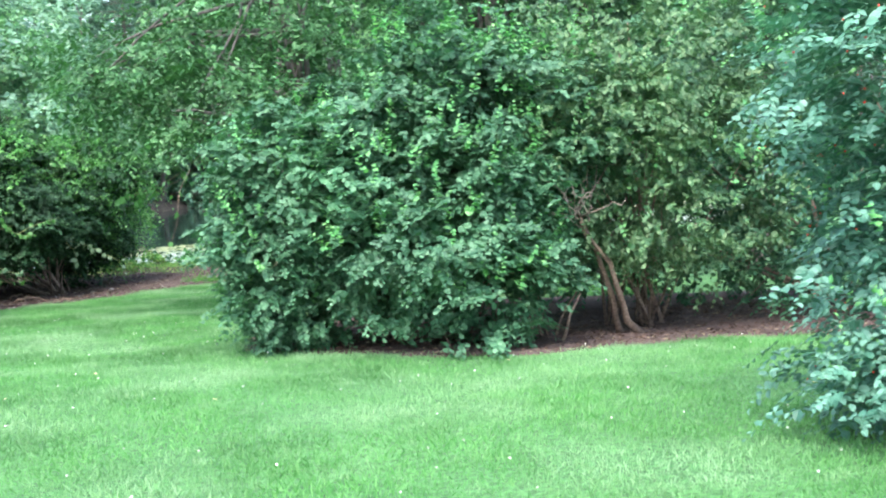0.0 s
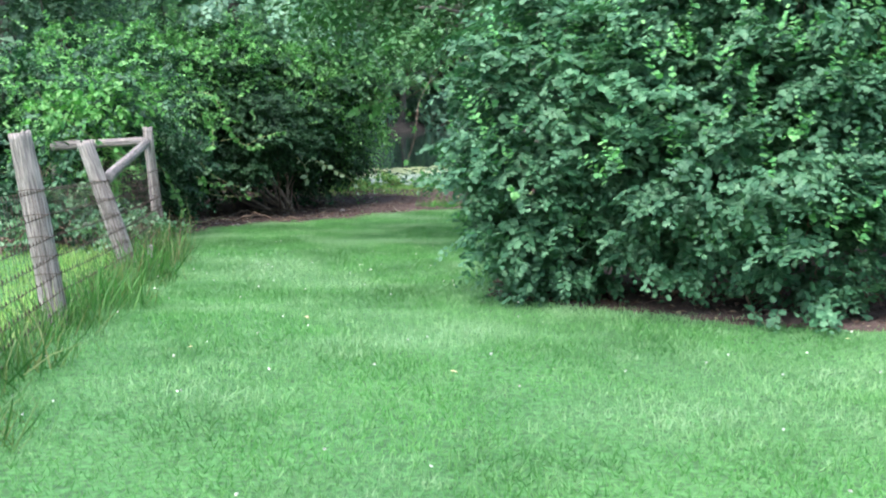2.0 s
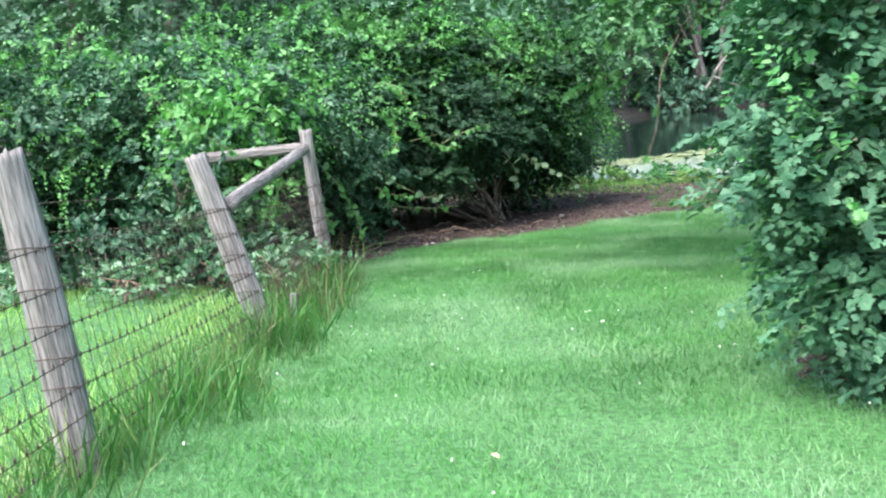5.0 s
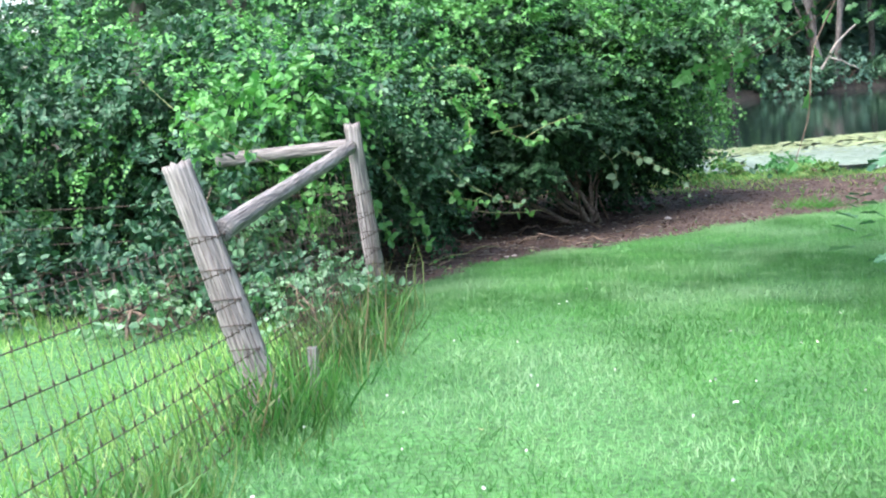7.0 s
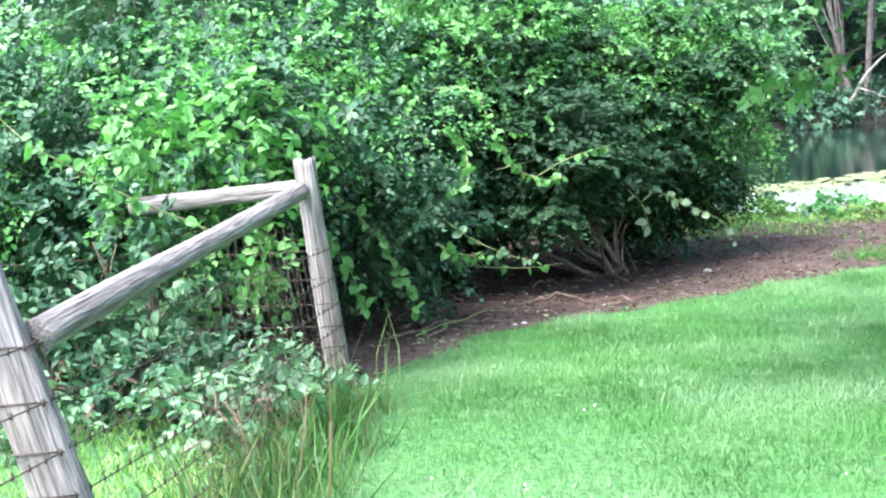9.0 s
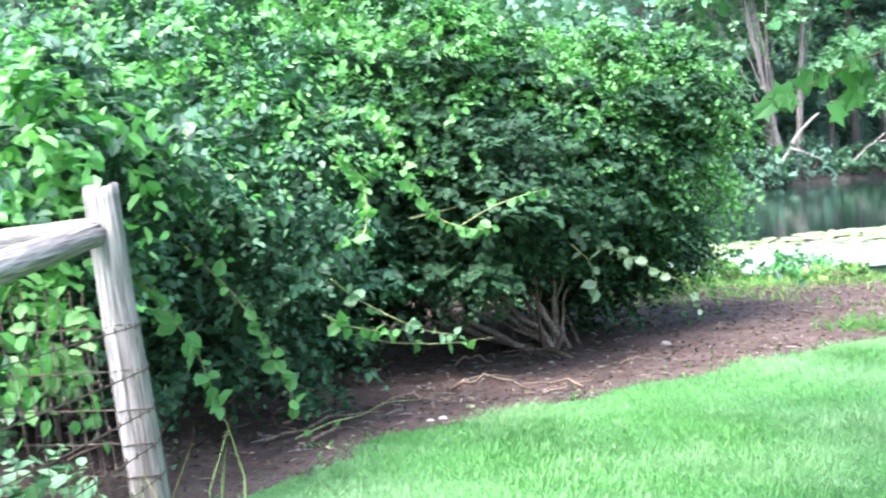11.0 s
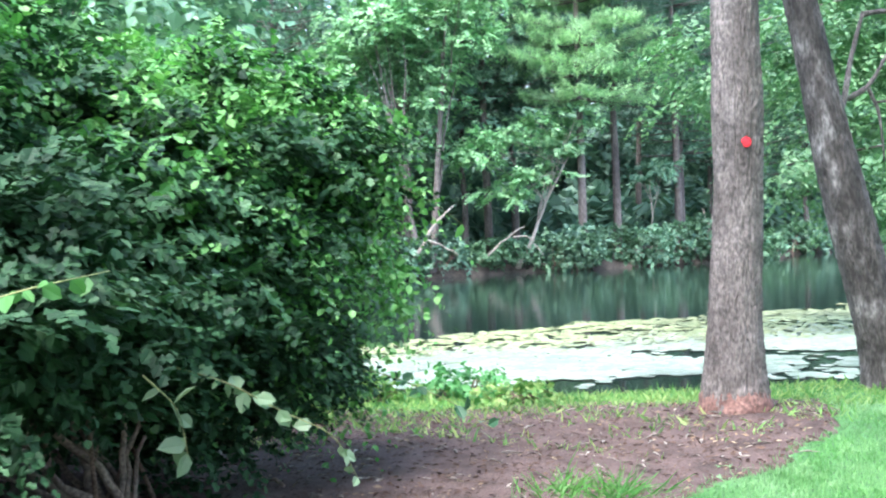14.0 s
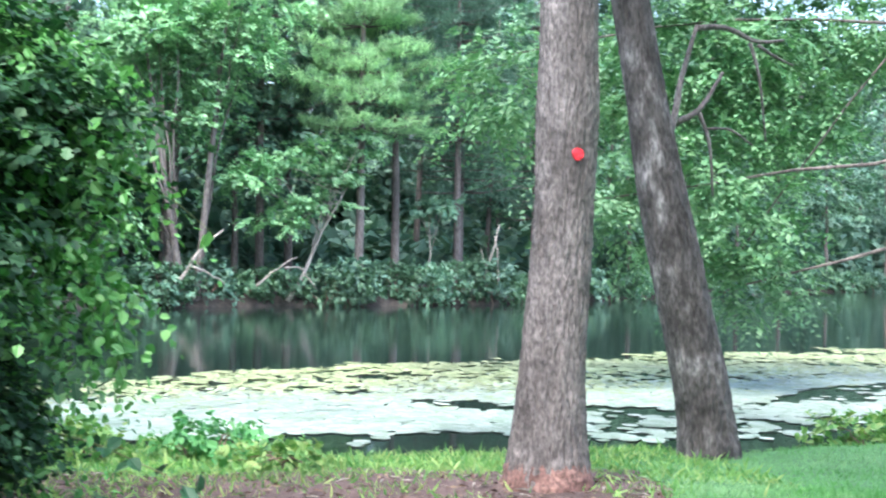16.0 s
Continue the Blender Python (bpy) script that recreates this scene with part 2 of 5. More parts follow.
OVATE = (np.array([(0, 0, 0), (0.28, 0.36, 0.07), (0.68, 0.3, 0.05), (1, 0, -0.1), (0.68, -0.3, 0.05), (0.28, -0.36, 0.07)]), np.array([(0, 1, 2, 3), (0, 3, 4, 5)]))
LANCE = (np.array([(0, 0, 0), (0.4, 0.2, 0.05), (1, 0, -0.08), (0.4, -0.2, 0.05)]), np.array([(0, 1, 2), (0, 2, 3)]))
LOBED = (np.array([(0, 0, 0), (0.05, 0.42, 0.05), (0.42, 0.3, 0.03), (0.62, 0.55, 0.02), (0.66, 0.2, 0), (1, 0, -0.12), (0.66, -0.2, 0), (0.62, -0.55, 0.02), (0.42, -0.3, 0.03), (0.05, -0.42, 0.05)]),
         np.array([(0, 1, 2, 4), (2, 3, 4, 4), (0, 4, 5, 6), (0, 6, 8, 9), (6, 7, 8, 8)]))
LOBED = (LOBED[0], np.array([(0, 1, 2), (0, 2, 4), (2, 3, 4), (0, 4, 5), (0, 5, 6), (0, 6, 8), (6, 7, 8), (0, 8, 9)]))
NOTCHED = (np.array([(0, 0, 0), (0.3, 0.34, 0.05), (0.42, 0.16, 0.02), (0.7, 0.36, 0.03), (1, 0, -0.12), (0.7, -0.36, 0.03), (0.42, -0.16, 0.02), (0.3, -0.34, 0.05)]), np.array([(0, 1, 2), (2, 3, 4), (0, 2, 4), (0, 4, 6), (4, 5, 6), (0, 6, 7)]))
SLIM = (LANCE[0] * (1, 1.35, 1), LANCE[1])
CLUMP = (np.array([(0, 0, 0), (0.35, 0.5, 0.12), (1, 0.12, -0.1), (0.5, -0.45, 0.1)]), np.array([(0, 1, 2), (0, 2, 3)]))


def blades(points, along, normal, sizes, shape, wide=1.0):
    """One leaf of the shape at every point: its own midrib, tilt and size. Gives vertices and faces."""
    tv, tf = shape
    along = unit(along)
    side = unit(np.cross(normal, along))
    up = np.cross(along, side)
    s = sizes[:, None, None]
    v = points[:, None, :] + s * (tv[None, :, 0:1] * along[:, None, :] + wide * tv[None, :, 1:2] * side[:, None, :] + tv[None, :, 2:3] * up[:, None, :])
    f = tf[None] + (np.arange(len(points)) * len(tv))[:, None, None]
    return v.reshape(-1, 3), f.reshape(-1, tf.shape[1])


def sprays(origins, ways, length, count, size, shape, droop=0.25, wide=1.0, spread=0.9, flat=0.0):
    """Shoots of `count` leaves set alternately along each way from each origin."""
    n = len(origins)
    ways = unit(ways)
    ref = rng.normal(size=(n, 3))
    side = unit(unit(np.cross(ways, ref)) * (1 - flat) + unit(np.cross(ways, np.array((0, 0, 1.0)) + 0.25 * ref)) * flat)
    s = (np.arange(count) + 0.5) / count
    ln = (length * rng.uniform(0.6, 1.3, n))[:, None, None]
    p = origins[:, None, :] + ways[:, None, :] * ln * s[None, :, None]
    p[:, :, 2] -= droop * (ln[:, :, 0] * s[None, :] ** 2)
    flip = np.where(np.arange(count) % 2, 1.0, -1.0)[None, :, None]
    al = ways[:, None, :] * 0.55 + side[:, None, :] * flip * spread + rng.normal(size=(n, count, 3)) * (0.35 - 0.2 * flat)
    al[:, :, 2] -= 0.25
    nm = np.array((0, 0, 1.0)) + ways[:, None, :] * (0.5 - 0.1 * flat) + rng.normal(size=(n, count, 3)) * (0.4 - 0.22 * flat)
    sz = size * rng.uniform(0.6, 1.25, (n, count)) * (1.1 - 0.45 * s[None, :])
    return blades(p.reshape(-1, 3), al.reshape(-1, 3), nm.reshape(-1, 3), sz.ravel(), shape, wide)


def joined(sets):
    vs, fs, k = [], [], 0
    for v, f in sets:
        vs.append(v)
        fs.append(f + k)
        k += len(v)
    return np.concatenate(vs), np.concatenate(fs)


def shell(blobs, n, inner=0.6, low=None, rough=0.18, holes=0.0):
    """Points in the outer part of a heap of rounded masses, with hollows between the boughs, and the way outward from each."""
    c = np.array([b[0] for b in blobs], float)
    r = np.array([b[1] for b in blobs], float)
    w = r[:, 0] * r[:, 1] + r[:, 0] * r[:, 2] + r[:, 1] * r[:, 2]
    out, ways = [], []
    got = 0
    while got < n:
        m = (n - got) * 2 + 50
        i = rng.choice(len(c), m, p=w / w.sum())
        d = unit(rng.normal(size=(m, 3)))
        lump = 1 + rough * (np.sin(d[:, 0] * 7 + i) * np.sin(d[:, 1] * 6 + 2 * i) + np.sin(d[:, 2] * 9 + i * 3) * 0.6)
        rad = rng.uniform(inner ** 2, 1, m) ** 0.5 * lump
        p = c[i] + d * r[i] * rad[:, None]
        inside = np.zeros(m, bool)
        for k in range(len(c)):
            q = (((p - c[k]) / r[k]) ** 2).sum(1)
            inside |= (q < inner ** 2 * 0.9) & (i != k)
        keep = ~inside
        if holes:
            hollow = np.sin(3.1 * p[:, 0] + 1.7 * p[:, 2]) * np.sin(4.3 * p[:, 2] + 1.4 * p[:, 1]) + np.sin(3.3 * p[:, 1] - 2.9 * p[:, 2] + p[:, 0]) * np.sin(2.7 * p[:, 0] + 0.8 * p[:, 1] + 1.1)
            keep &= hollow > -1.15 + holes + rng.normal(size=m) * 0.12
        if low is not None:
            keep &= p[:, 2] > low(p[:, 0], p[:, 1])
        out.append(p[keep])
        ways.append(unit(d / r[i])[keep])
        got += keep.sum()
    return np.concatenate(out)[:n], np.concatenate(ways)[:n]


def fans(points, ways, each, gap, turn=0.55):
    """Several shoots fanned out, nearly level, from each point: the tiers of a leafy branch."""
    p = np.repeat(points, each, 0) + rng.normal(size=(len(points) * each, 3)) * (gap, gap, gap * 0.3)
    w = np.repeat(unit(ways), each, 0) + rng.normal(size=(len(points) * each, 3)) * (turn, turn, turn * 0.25)
    return p, w


def tube(path, radii, sides=8, rough=0.0, seed=0, flare=0.0):
    """A round, tapering, uneven limb along a path. Gives vertices and faces."""
    path, radii = np.asarray(path, float), np.asarray(radii, float)
    t = unit(np.gradient(path, axis=0))
    ref = np.array((1.0, 0.15, 0.05)) if abs(t[0][2]) > 0.7 else np.array((0, 0, 1.0))
    a = unit(np.cross(t, ref))
    b = np.cross(t, a)
    ang = np.arange(sides) * 2 * math.pi / sides
    g = np.random.default_rng(seed)
    wob = 1 + rough * g.normal(size=(len(path), sides))
    ring = (np.cos(ang)[None, :, None] * a[:, None, :] + np.sin(ang)[None, :, None] * b[:, None, :]) * (radii[:, None] * wob)[:, :, None]
    v = (path[:, None, :] + ring).reshape(-1, 3)
    f = []
    for i in range(len(path) - 1):
        for j in range(sides):
            f.append((i * sides + j, i * sides + (j + 1) % sides, (i + 1) * sides + (j + 1) % sides, (i + 1) * sides + j))
    k = len(v)
    v = np.vstack([v, path[:1], path[-1:]])
    n = len(path) - 1
    for j in range(sides):
        f.append((k, (j + 1) % sides, j, j))
        f.append((k + 1, n * sides + j, n * sides + (j + 1) % sides, n * sides + (j + 1) % sides))
    return v, np.array(f)


def tubes(name, sets, mat):
    v, f = joined(sets)
    me = bpy.data.meshes.new(name)
    me.from_pydata(v.tolist(), [], [tuple(dict.fromkeys(q)) for q in f.tolist()])
    me.polygons.foreach_set("use_smooth", np.full(len(me.polygons), True))
    me.update()
    me.materials.append(mat)
    return me


def bent(a, b, n=7, sag=0.0, wob=0.0, seed=0):
    """A path from a to b that bows downward by sag and wanders by wob."""
    g = np.random.default_rng(seed)
    s = np.linspace(0, 1, n)[:, None]
    p = np.asarray(a, float) * (1 - s) + np.asarray(b, float) * s
    p[:, 2] -= sag * 4 * (s * (1 - s))[:, 0]
    w = np.cumsum(g.normal(size=(n, 3)), axis=0) * wob
    return p + (w - w[-1] * s) * np.sin(s * math.pi) ** 0.5


# ---- lie of the land ----
LAND_Y = np.array((-60, -10, 1.4, 7.6, 11, 14.5, 18, 21, 25.6, 30, 31.5, 32.4))
LAND_Z = np.array((1.0, 0.5, 0.05, -0.36, -0.52, -0.77, -0.95, -1.1, -1.36, -1.36, -1.48, -1.54))
WATER_Z = -1.6


def near_shore(x):
    return np.interp(x, (-80, -30, -9, -3, 0, 12, 40, 90), (34, 33.6, 33.3, 33.5, 35.2, 43, 60, 80)) + 0.25 * np.sin(x * 1.3) + 0.12 * np.sin(x * 3.1)


def far_shore(x):
    return np.interp(x, (-200, -60, -30, -16, -1, 27, 60, 200), (36, 40, 52, 62.6, 75, 112, 135, 160)) + 0.8 * np.sin(x * 0.35) + 0.4 * np.sin(x * 1.1)


def land(x, y):
    x, y = np.asarray(x, float), np.asarray(y, float)
    z = np.interp(y, LAND_Y, LAND_Z) + 0.025 * np.sin(x * 0.9 + 0.4 * y) * np.sin(y * 0.7)
    n, f = near_shore(x), far_shore(x)
    d = y - n
    z = np.where(d > -1.2, np.minimum(z, -1.5 - 0.18 * np.clip(d + 1.2, 0, 3) ** 1.3), z)
    z = np.where(d > 1.2, -2.4, z)
    e = y - f
    up = -1.75 + 0.45 * np.clip(e + 0.6, 0, 1.2) + np.clip(e - 1, 0, 60) * 0.03
    return np.where(e > -0.6, up, z)


def lawn_edge(y):
    return np.interp(y, (17.5, 18.2, 19.5, 20.8, 21.9, 23.4, 24.9, 25.8, 27.0, 27.7, 29.2), (-8.1, -7.9, -8.0, -8.05, -7.65, -7.05, -6.4, -5.85, -4.95, -4.5, -3.9))


def bank_edge(x):
    return np.interp(x, (-14, -7.85, -5.6, -4, -3.2), (30.0, 30.6, 31.2, 31.2, 30.6)) + 0.2 * np.sin(x * 2.7)


def bed_edge(x):
    return np.interp(x, (-2.6, -2.0, -0.6, 0.3, 1.0, 2.8, 6, 12), (14.2, 13.8, 13.1, 12.65, 12.8, 13.5, 13.1, 12.1))


def hedge_bed(x, y):
    return (y > 17.6) & (y < bank_edge(x)) & (x < lawn_edge(y) + 0.07 * np.sin(y * 5.1)) & (x > -13.6 + 0.9 * np.sin(y * 0.55) + 0.1 * np.sin(y * 4.3))


def shrub_bed(x, y):
    return ((np.abs(x - 3.0) / 5.5) ** 3 + (np.abs(y - 15.6) / 3.6) ** 3 < 1 + 0.04 * np.sin(x * 5.3) * np.sin(y * 4)) & (y > bed_edge(x) + 0.06 * np.sin(x * 5.3))


FENCE = np.array([(-3.75, 8.2), (-5.0, 11.5), (-6.2, 14.8), (-7.66, 18.16)])


def fence_x(y):
    return np.interp(y, FENCE[:, 1], FENCE[:, 0])


# ---- ground, beds and water ----
gx = np.concatenate([np.linspace(-600, -45, 24), np.arange(-40, -14, 0.5), np.arange(-14, 8, 0.2), np.arange(8, 30, 0.5), np.linspace(30, 600, 26)])
gy = np.concatenate([np.linspace(-300, -12, 16), np.arange(-10, 40, 0.2), np.arange(40, 150, 1.0), np.linspace(150, 900, 20)])
X, Y = np.meshgrid(gx, gy, indexing="ij")
V = np.stack([X, Y, land(X, Y)], -1).reshape(-1, 3)
idx = np.arange(len(gx) * len(gy)).reshape(len(gx), len(gy))
F = np.stack([idx[:-1, :-1], idx[1:, :-1], idx[1:, 1:], idx[:-1, 1:]], -1).reshape(-1, 4)
ground = new("ground", mesh_from("ground", V, F, SOIL, True))
tagged(ground, "green lawn ground sloping down to the pond", "ground", kind="structure")
ground.data.materials.append(BANKSOIL)
cx, cy = V[F].mean(1)[:, 0], V[F].mean(1)[:, 1]
ground.data.polygons.foreach_set("material_index", ((cy > far_shore(cx) - 2) | (cy > near_shore(cx) - 0.4)).astype(np.int32))

water = new("water", mesh_from("water", [(-300, 30, WATER_Z), (300, 30, WATER_Z), (300, 200, WATER_Z), (-300, 200, WATER_Z)], [(0, 1, 2, 3)], WATER))
tagged(water, "dark still pond water reflecting the woods", "pond", kind="structure")


def bed(name, test, box, label):
    step = 0.08
    x, y = np.arange(box[0], box[1], step), np.arange(box[2], box[3], step)
    bx, by = np.meshgrid(x, y, indexing="ij")
    bz = land(bx, by) + np.where(test(bx, by), 0.014, -0.03) + 0.006 * np.sin(bx * 9 + np.sin(by * 7) * 2) + rng.normal(size=bx.shape) * 0.004
    i = np.arange(bx.size).reshape(bx.shape)
    f = np.stack([i[:-1, :-1], i[1:, :-1], i[1:, 1:], i[:-1, 1:]], -1).reshape(-1, 4)
    fx, fy = bx.ravel(), by.ravel()
    ok = test(fx, fy) | test(fx - 0.25, fy) | test(fx, fy + 0.25) | test(fx - 0.2, fy + 0.2) | test(fx + 0.2, fy + 0.2)
    f = f[ok[f].all(1)]
    ob = new(name, mesh_from(name, np.stack([bx, by, bz], -1).reshape(-1, 3), f, MULCH, True))
    return tagged(ob, label, "mulch bed", kind="structure")


bed("mulch_bed_hedge", hedge_bed, (-16, -3, 17.5, 31.8), "brown mulch and bare soil under the vine hedge")
bed("mulch_bed_shrubs", shrub_bed, (-2.9, 9, 12, 20), "dark brown mulch under the flowering shrubs")


def chips(test, box, n, label):
    p = np.stack([rng.uniform(box[0], box[1], n), rng.uniform(box[2], box[3], n)], -1)
    p = p[test(p[:, 0], p[:, 1])]
    pts = np.column_stack([p, land(p[:, 0], p[:, 1]) + 0.024])
    al = rng.normal(size=(len(pts), 3)) * (1, 1, 0.15)
    v, f = blades(pts, al, np.array((0, 0, 1.0)) + rng.normal(size=(len(pts), 3)) * 0.3, rng.uniform(0.02, 0.075, len(pts)), LANCE, 1.0)
    tagged(new("mulch_chips", mesh_from("mulch_chips", v, f, CHIP)), label, "wood chips", kind="stuff")


chips(hedge_bed, (-12, -3.4, 17.6, 30.5), 26000, "loose bark chips and dead leaves on soil")
chips(shrub_bed, (-2.6, 6, 12, 17), 12000, "loose dark bark chips under the shrubs")


def turf(name, label, n, box, keep, mat, tall, lean=0.35, width=0.05):
    """Blades of grass, each its own, where keep() allows."""
    p = np.stack([rng.uniform(box[0], box[1], n), rng.uniform(box[2], box[3], n)], -1)
    p = p[keep(p[:, 0], p[:, 1])]
    pts = np.column_stack([p, land(p[:, 0], p[:, 1]) - 0.005])
    h = tall(p[:, 0], p[:, 1]) * rng.uniform(0.6, 1.3, len(p))
    al = np.column_stack([rng.normal(size=(len(p), 2)) * lean, np.ones(len(p))])
    nm = rng.normal(size=(len(p), 3)) * (1, 1, 0.2)
    tv = np.array([(0, 0.5, 0), (0, -0.5, 0), (0.55, 0.38, 0.06), (0.55, -0.38, 0.06), (1, 0, 0.28)])
    v, f = blades(pts, al, nm, h, (tv, np.array([(0, 1, 3), (0, 3, 2), (2, 3, 4)])), width)
    ob = new(name, mesh_from(name, v, f, mat))
    return tagged(ob, label, "grass", kind="stuff")


def on_lawn(x, y):
    jx, jy = rng.normal(size=len(x)) * 0.1, rng.normal(size=len(x)) * 0.1
    return ~hedge_bed(x + jx, y + jy) & ~shrub_bed(x + jx, y + jy) & ((x > fence_x(y) + 0.1) | (y > 18.0)) & (y < near_shore(x) - 0.5) & ~((y + 3 * jy > 28.2) & (x + 5 * jx + 0.35 * np.sin(y * 2.1) < -4.2))


def lawn_tall(x, y):
    return 0.05 + 0.008 * np.sin(x * 1.7) * np.sin(y * 1.3 + 1) + 0.006 * np.sin(x * 5 + y * 3)


def fading(side, far, reach):
    """Keep the lawn, thinning out over a few metres beyond the stretch that is walked."""
    def keep(x, y):
        edge = np.maximum(x - np.interp(y, (0, 8, 14, 30), side), 0) + np.maximum(far - y, 0)
        return on_lawn(x, y) & (rng.uniform(size=len(x)) > edge / reach)
    return keep


turf("lawn_grass", "short mown bright green lawn grass", 300000, (-7.0, 6.5, 2.0, 13.5), fading((2.2, 3.2, 4.6, 4.6), 4.0, 2.4), GRASS, lawn_tall, 0.55, 0.1)
turf("lawn_grass", "short mown bright green lawn grass", 170000, (-8.5, 3.0, 13.5, 22), on_lawn, GRASS, lawn_tall, 0.5, 0.12)
turf("lawn_grass", "short mown bright green lawn grass", 150000, (-8.3, -2.0, 18, 30), on_lawn, GRASS, lawn_tall, 0.45, 0.1)
turf("lawn_grass", "short mown bright green lawn grass", 60000, (-5.5, 6.0, 26, 36), on_lawn, GRASS, lawn_tall, 0.5, 0.12)
turf("meadow_grass", "pale green rough grass beyond the fence", 80000, (-17, -3.6, 5, 18.5), lambda x, y: (x < fence_x(y) - 0.1) & ~hedge_bed(x, y) & (rng.uniform(size=len(x)) < (x + 17) / 3) & (rng.uniform(size=len(x)) < (y - 5) / 2), MEADOW, lambda x, y: 0.1 + 0.03 * np.sin(x * 2 + y), 0.5, 0.08)


def verge(low, high):
    """The strip of unmown grass that leans out of the fence on to the lawn."""
    return lambda x, y: (x - fence_x(y) > low) & (x - fence_x(y) < high + 0.12 * np.sin(y * 3.1) + 0.08 * np.sin(y * 7.7) + rng.normal(size=len(x)) * 0.06)


turf("tall_grass", "tall unmown green grass along the wire fence", 30000, (-8.2, -2.3, 5, 18.2), verge(-0.3, 0.42), TALL, lambda x, y: np.maximum(0.1, 0.27 + 0.09 * np.sin(y * 4) + 0.06 * np.sin(x * 9) - 0.28 * np.clip(x - fence_x(y) - 0.12, 0, 1)), 0.45, 0.035)
turf("tall_grass", "lush long green grass at the foot of the posts", 7000, (-8.2, -4.5, 10.5, 18.2), verge(-0.05, 0.3), TALLGREEN, lambda x, y: 0.3 + 0.12 * np.sin(y * 2.6 + 1), 0.35, 0.03)
turf("dry_grass", "reddish brown dry grass stalks by the fence post", 500, (-7.6, -5.6, 14.2, 17.8), verge(-0.1, 0.2), DRYGRASS, lambda x, y: 0.36 + 0.1 * np.sin(y * 5), 0.3, 0.02)


def bank_cover(x, y):
    """Weeds thicken towards the water and stand in clumps with bare soil between them."""
    rise = np.interp(x, (-12, -7.85, -5.6, -3.5), (27.7, 28.0, 28.6, 29.6))
    clump = np.sin(x * 2.3 + y) * np.sin(y * 2.9 + x * 0.7) + 0.7 * np.sin(x * 5.7 + 1.3 * y) * np.sin(y * 6.1 - x)
    return (y < near_shore(x) - 0.15) & (rng.uniform(size=len(x)) < np.clip((y - rise) * 0.38 + 0.42 * clump, 0, 1))


turf("bank_grass", "yellow-green weeds and grass on the pond bank", 70000, (-12, -2.8, 27.6, 33.4), bank_cover, BANKGRASS, lambda x, y: 0.035 + 0.1 * (rng.uniform(size=len(x)) ** 5), 0.8, 0.17)


# ---- plants ----
def shrub(name, label, category, base, blobs, n, leaf, size, shape, count=11, length=0.3, young=0.1, low=None, stems=9, youngmat=None, wide=1.0, inner=0.55, rough=0.18, stem_mat=None, group="", fan=0, flat=0.85, holes=0.0):
    """A many-stemmed plant: woody stems from the base, a crown of leafy shoots, and bright young shoots on the outside."""
    t = thing(name, label, category, base, group)
    c = np.array([b[0] for b in blobs])
    r = np.array([b[1] for b in blobs])
    for k in range(stems):
        sets = []
        i = k % len(blobs)
        d = unit(rng.normal(size=3) * (1, 1, 0.4) + (0, 0, 0.3))
        end = c[i] + d * r[i] * 0.7
        a = np.array(base) + rng.normal(size=3) * (0.25, 0.25, 0) * min(1, r[i][0])
        a[2] = float(land(a[0], a[1])) - 0.05
        thick = min(1, 0.35 + 0.4 * r[i][0])
        sets.append(tube(bent(a, end, 8, -0.1, 0.04 * thick, k), np.linspace(0.03, 0.007, 8) * rng.uniform(0.6, 1.3) * thick, 6, 0.08, k))
        for q in range(3):
            m = a + (end - a) * rng.uniform(0.3, 0.8)
            e2 = m + unit(rng.normal(size=3) + (0, 0, 0.4)) * rng.uniform(0.25, 0.6) * min(1, r[i].min())
            sets.append(tube(bent(m, e2, 5, 0, 0.02, k * 7 + q), np.linspace(0.01, 0.003, 5) * thick, 5))
        part("stem", tubes("stem", sets, stem_mat or TWIG), t)
    o, w = shell(blobs, n, inner, low, rough, holes)
    if fan:
        o, w = fans(o[: n // fan], w[: n // fan] * (1, 1, 0.5) + rng.normal(size=(n // fan, 3)) * 0.3 + (0, 0, 0.1), fan, length * 0.45)
        v, f = sprays(o, w, length, count, size, shape, wide=wide, flat=flat, droop=0.35)
    else:
        way = w + rng.normal(size=w.shape) * 0.6 + (0, 0, 0.25)
        v, f = sprays(o, way, length, count, size, shape, wide=wide)
    part("foliage", mesh_from("foliage", v, f, leaf), t)
    if young:
        o, w = shell(blobs, int(n * young), 0.93, low, rough)
        up = w[:, 2] > -0.35
        v, f = sprays(o[up], w[up] * 0.6 + np.array((0, 0, 0.9)) + rng.normal(size=(up.sum(), 3)) * 0.3, length * 1.1, count, size * 0.8, shape, droop=0.05, wide=wide)
        tagged(part("new_growth", mesh_from("new_growth", v, f, youngmat or YOUNG), t, "bright fresh green shoots"), kind="stuff")
    return t


def shrunk(blobs, k):
    return [(c, tuple(q * k for q in r)) for c, r in blobs]


def above(h):
    return lambda x, y: land(x, y) + h


def shrub_skirt(x, y):
    """Leaves reach the grass at the near side and one low bough; bare stems show between."""
    low = ((x > 0.0) & (x < 0.75) & (y < 13.8)) | (x < -1.45)
    return land(x, y) + np.where(low, 0.07, 0.45 + 0.12 * np.sin(x * 3.1 + 0.5) + 0.25 * (x > 0.75))


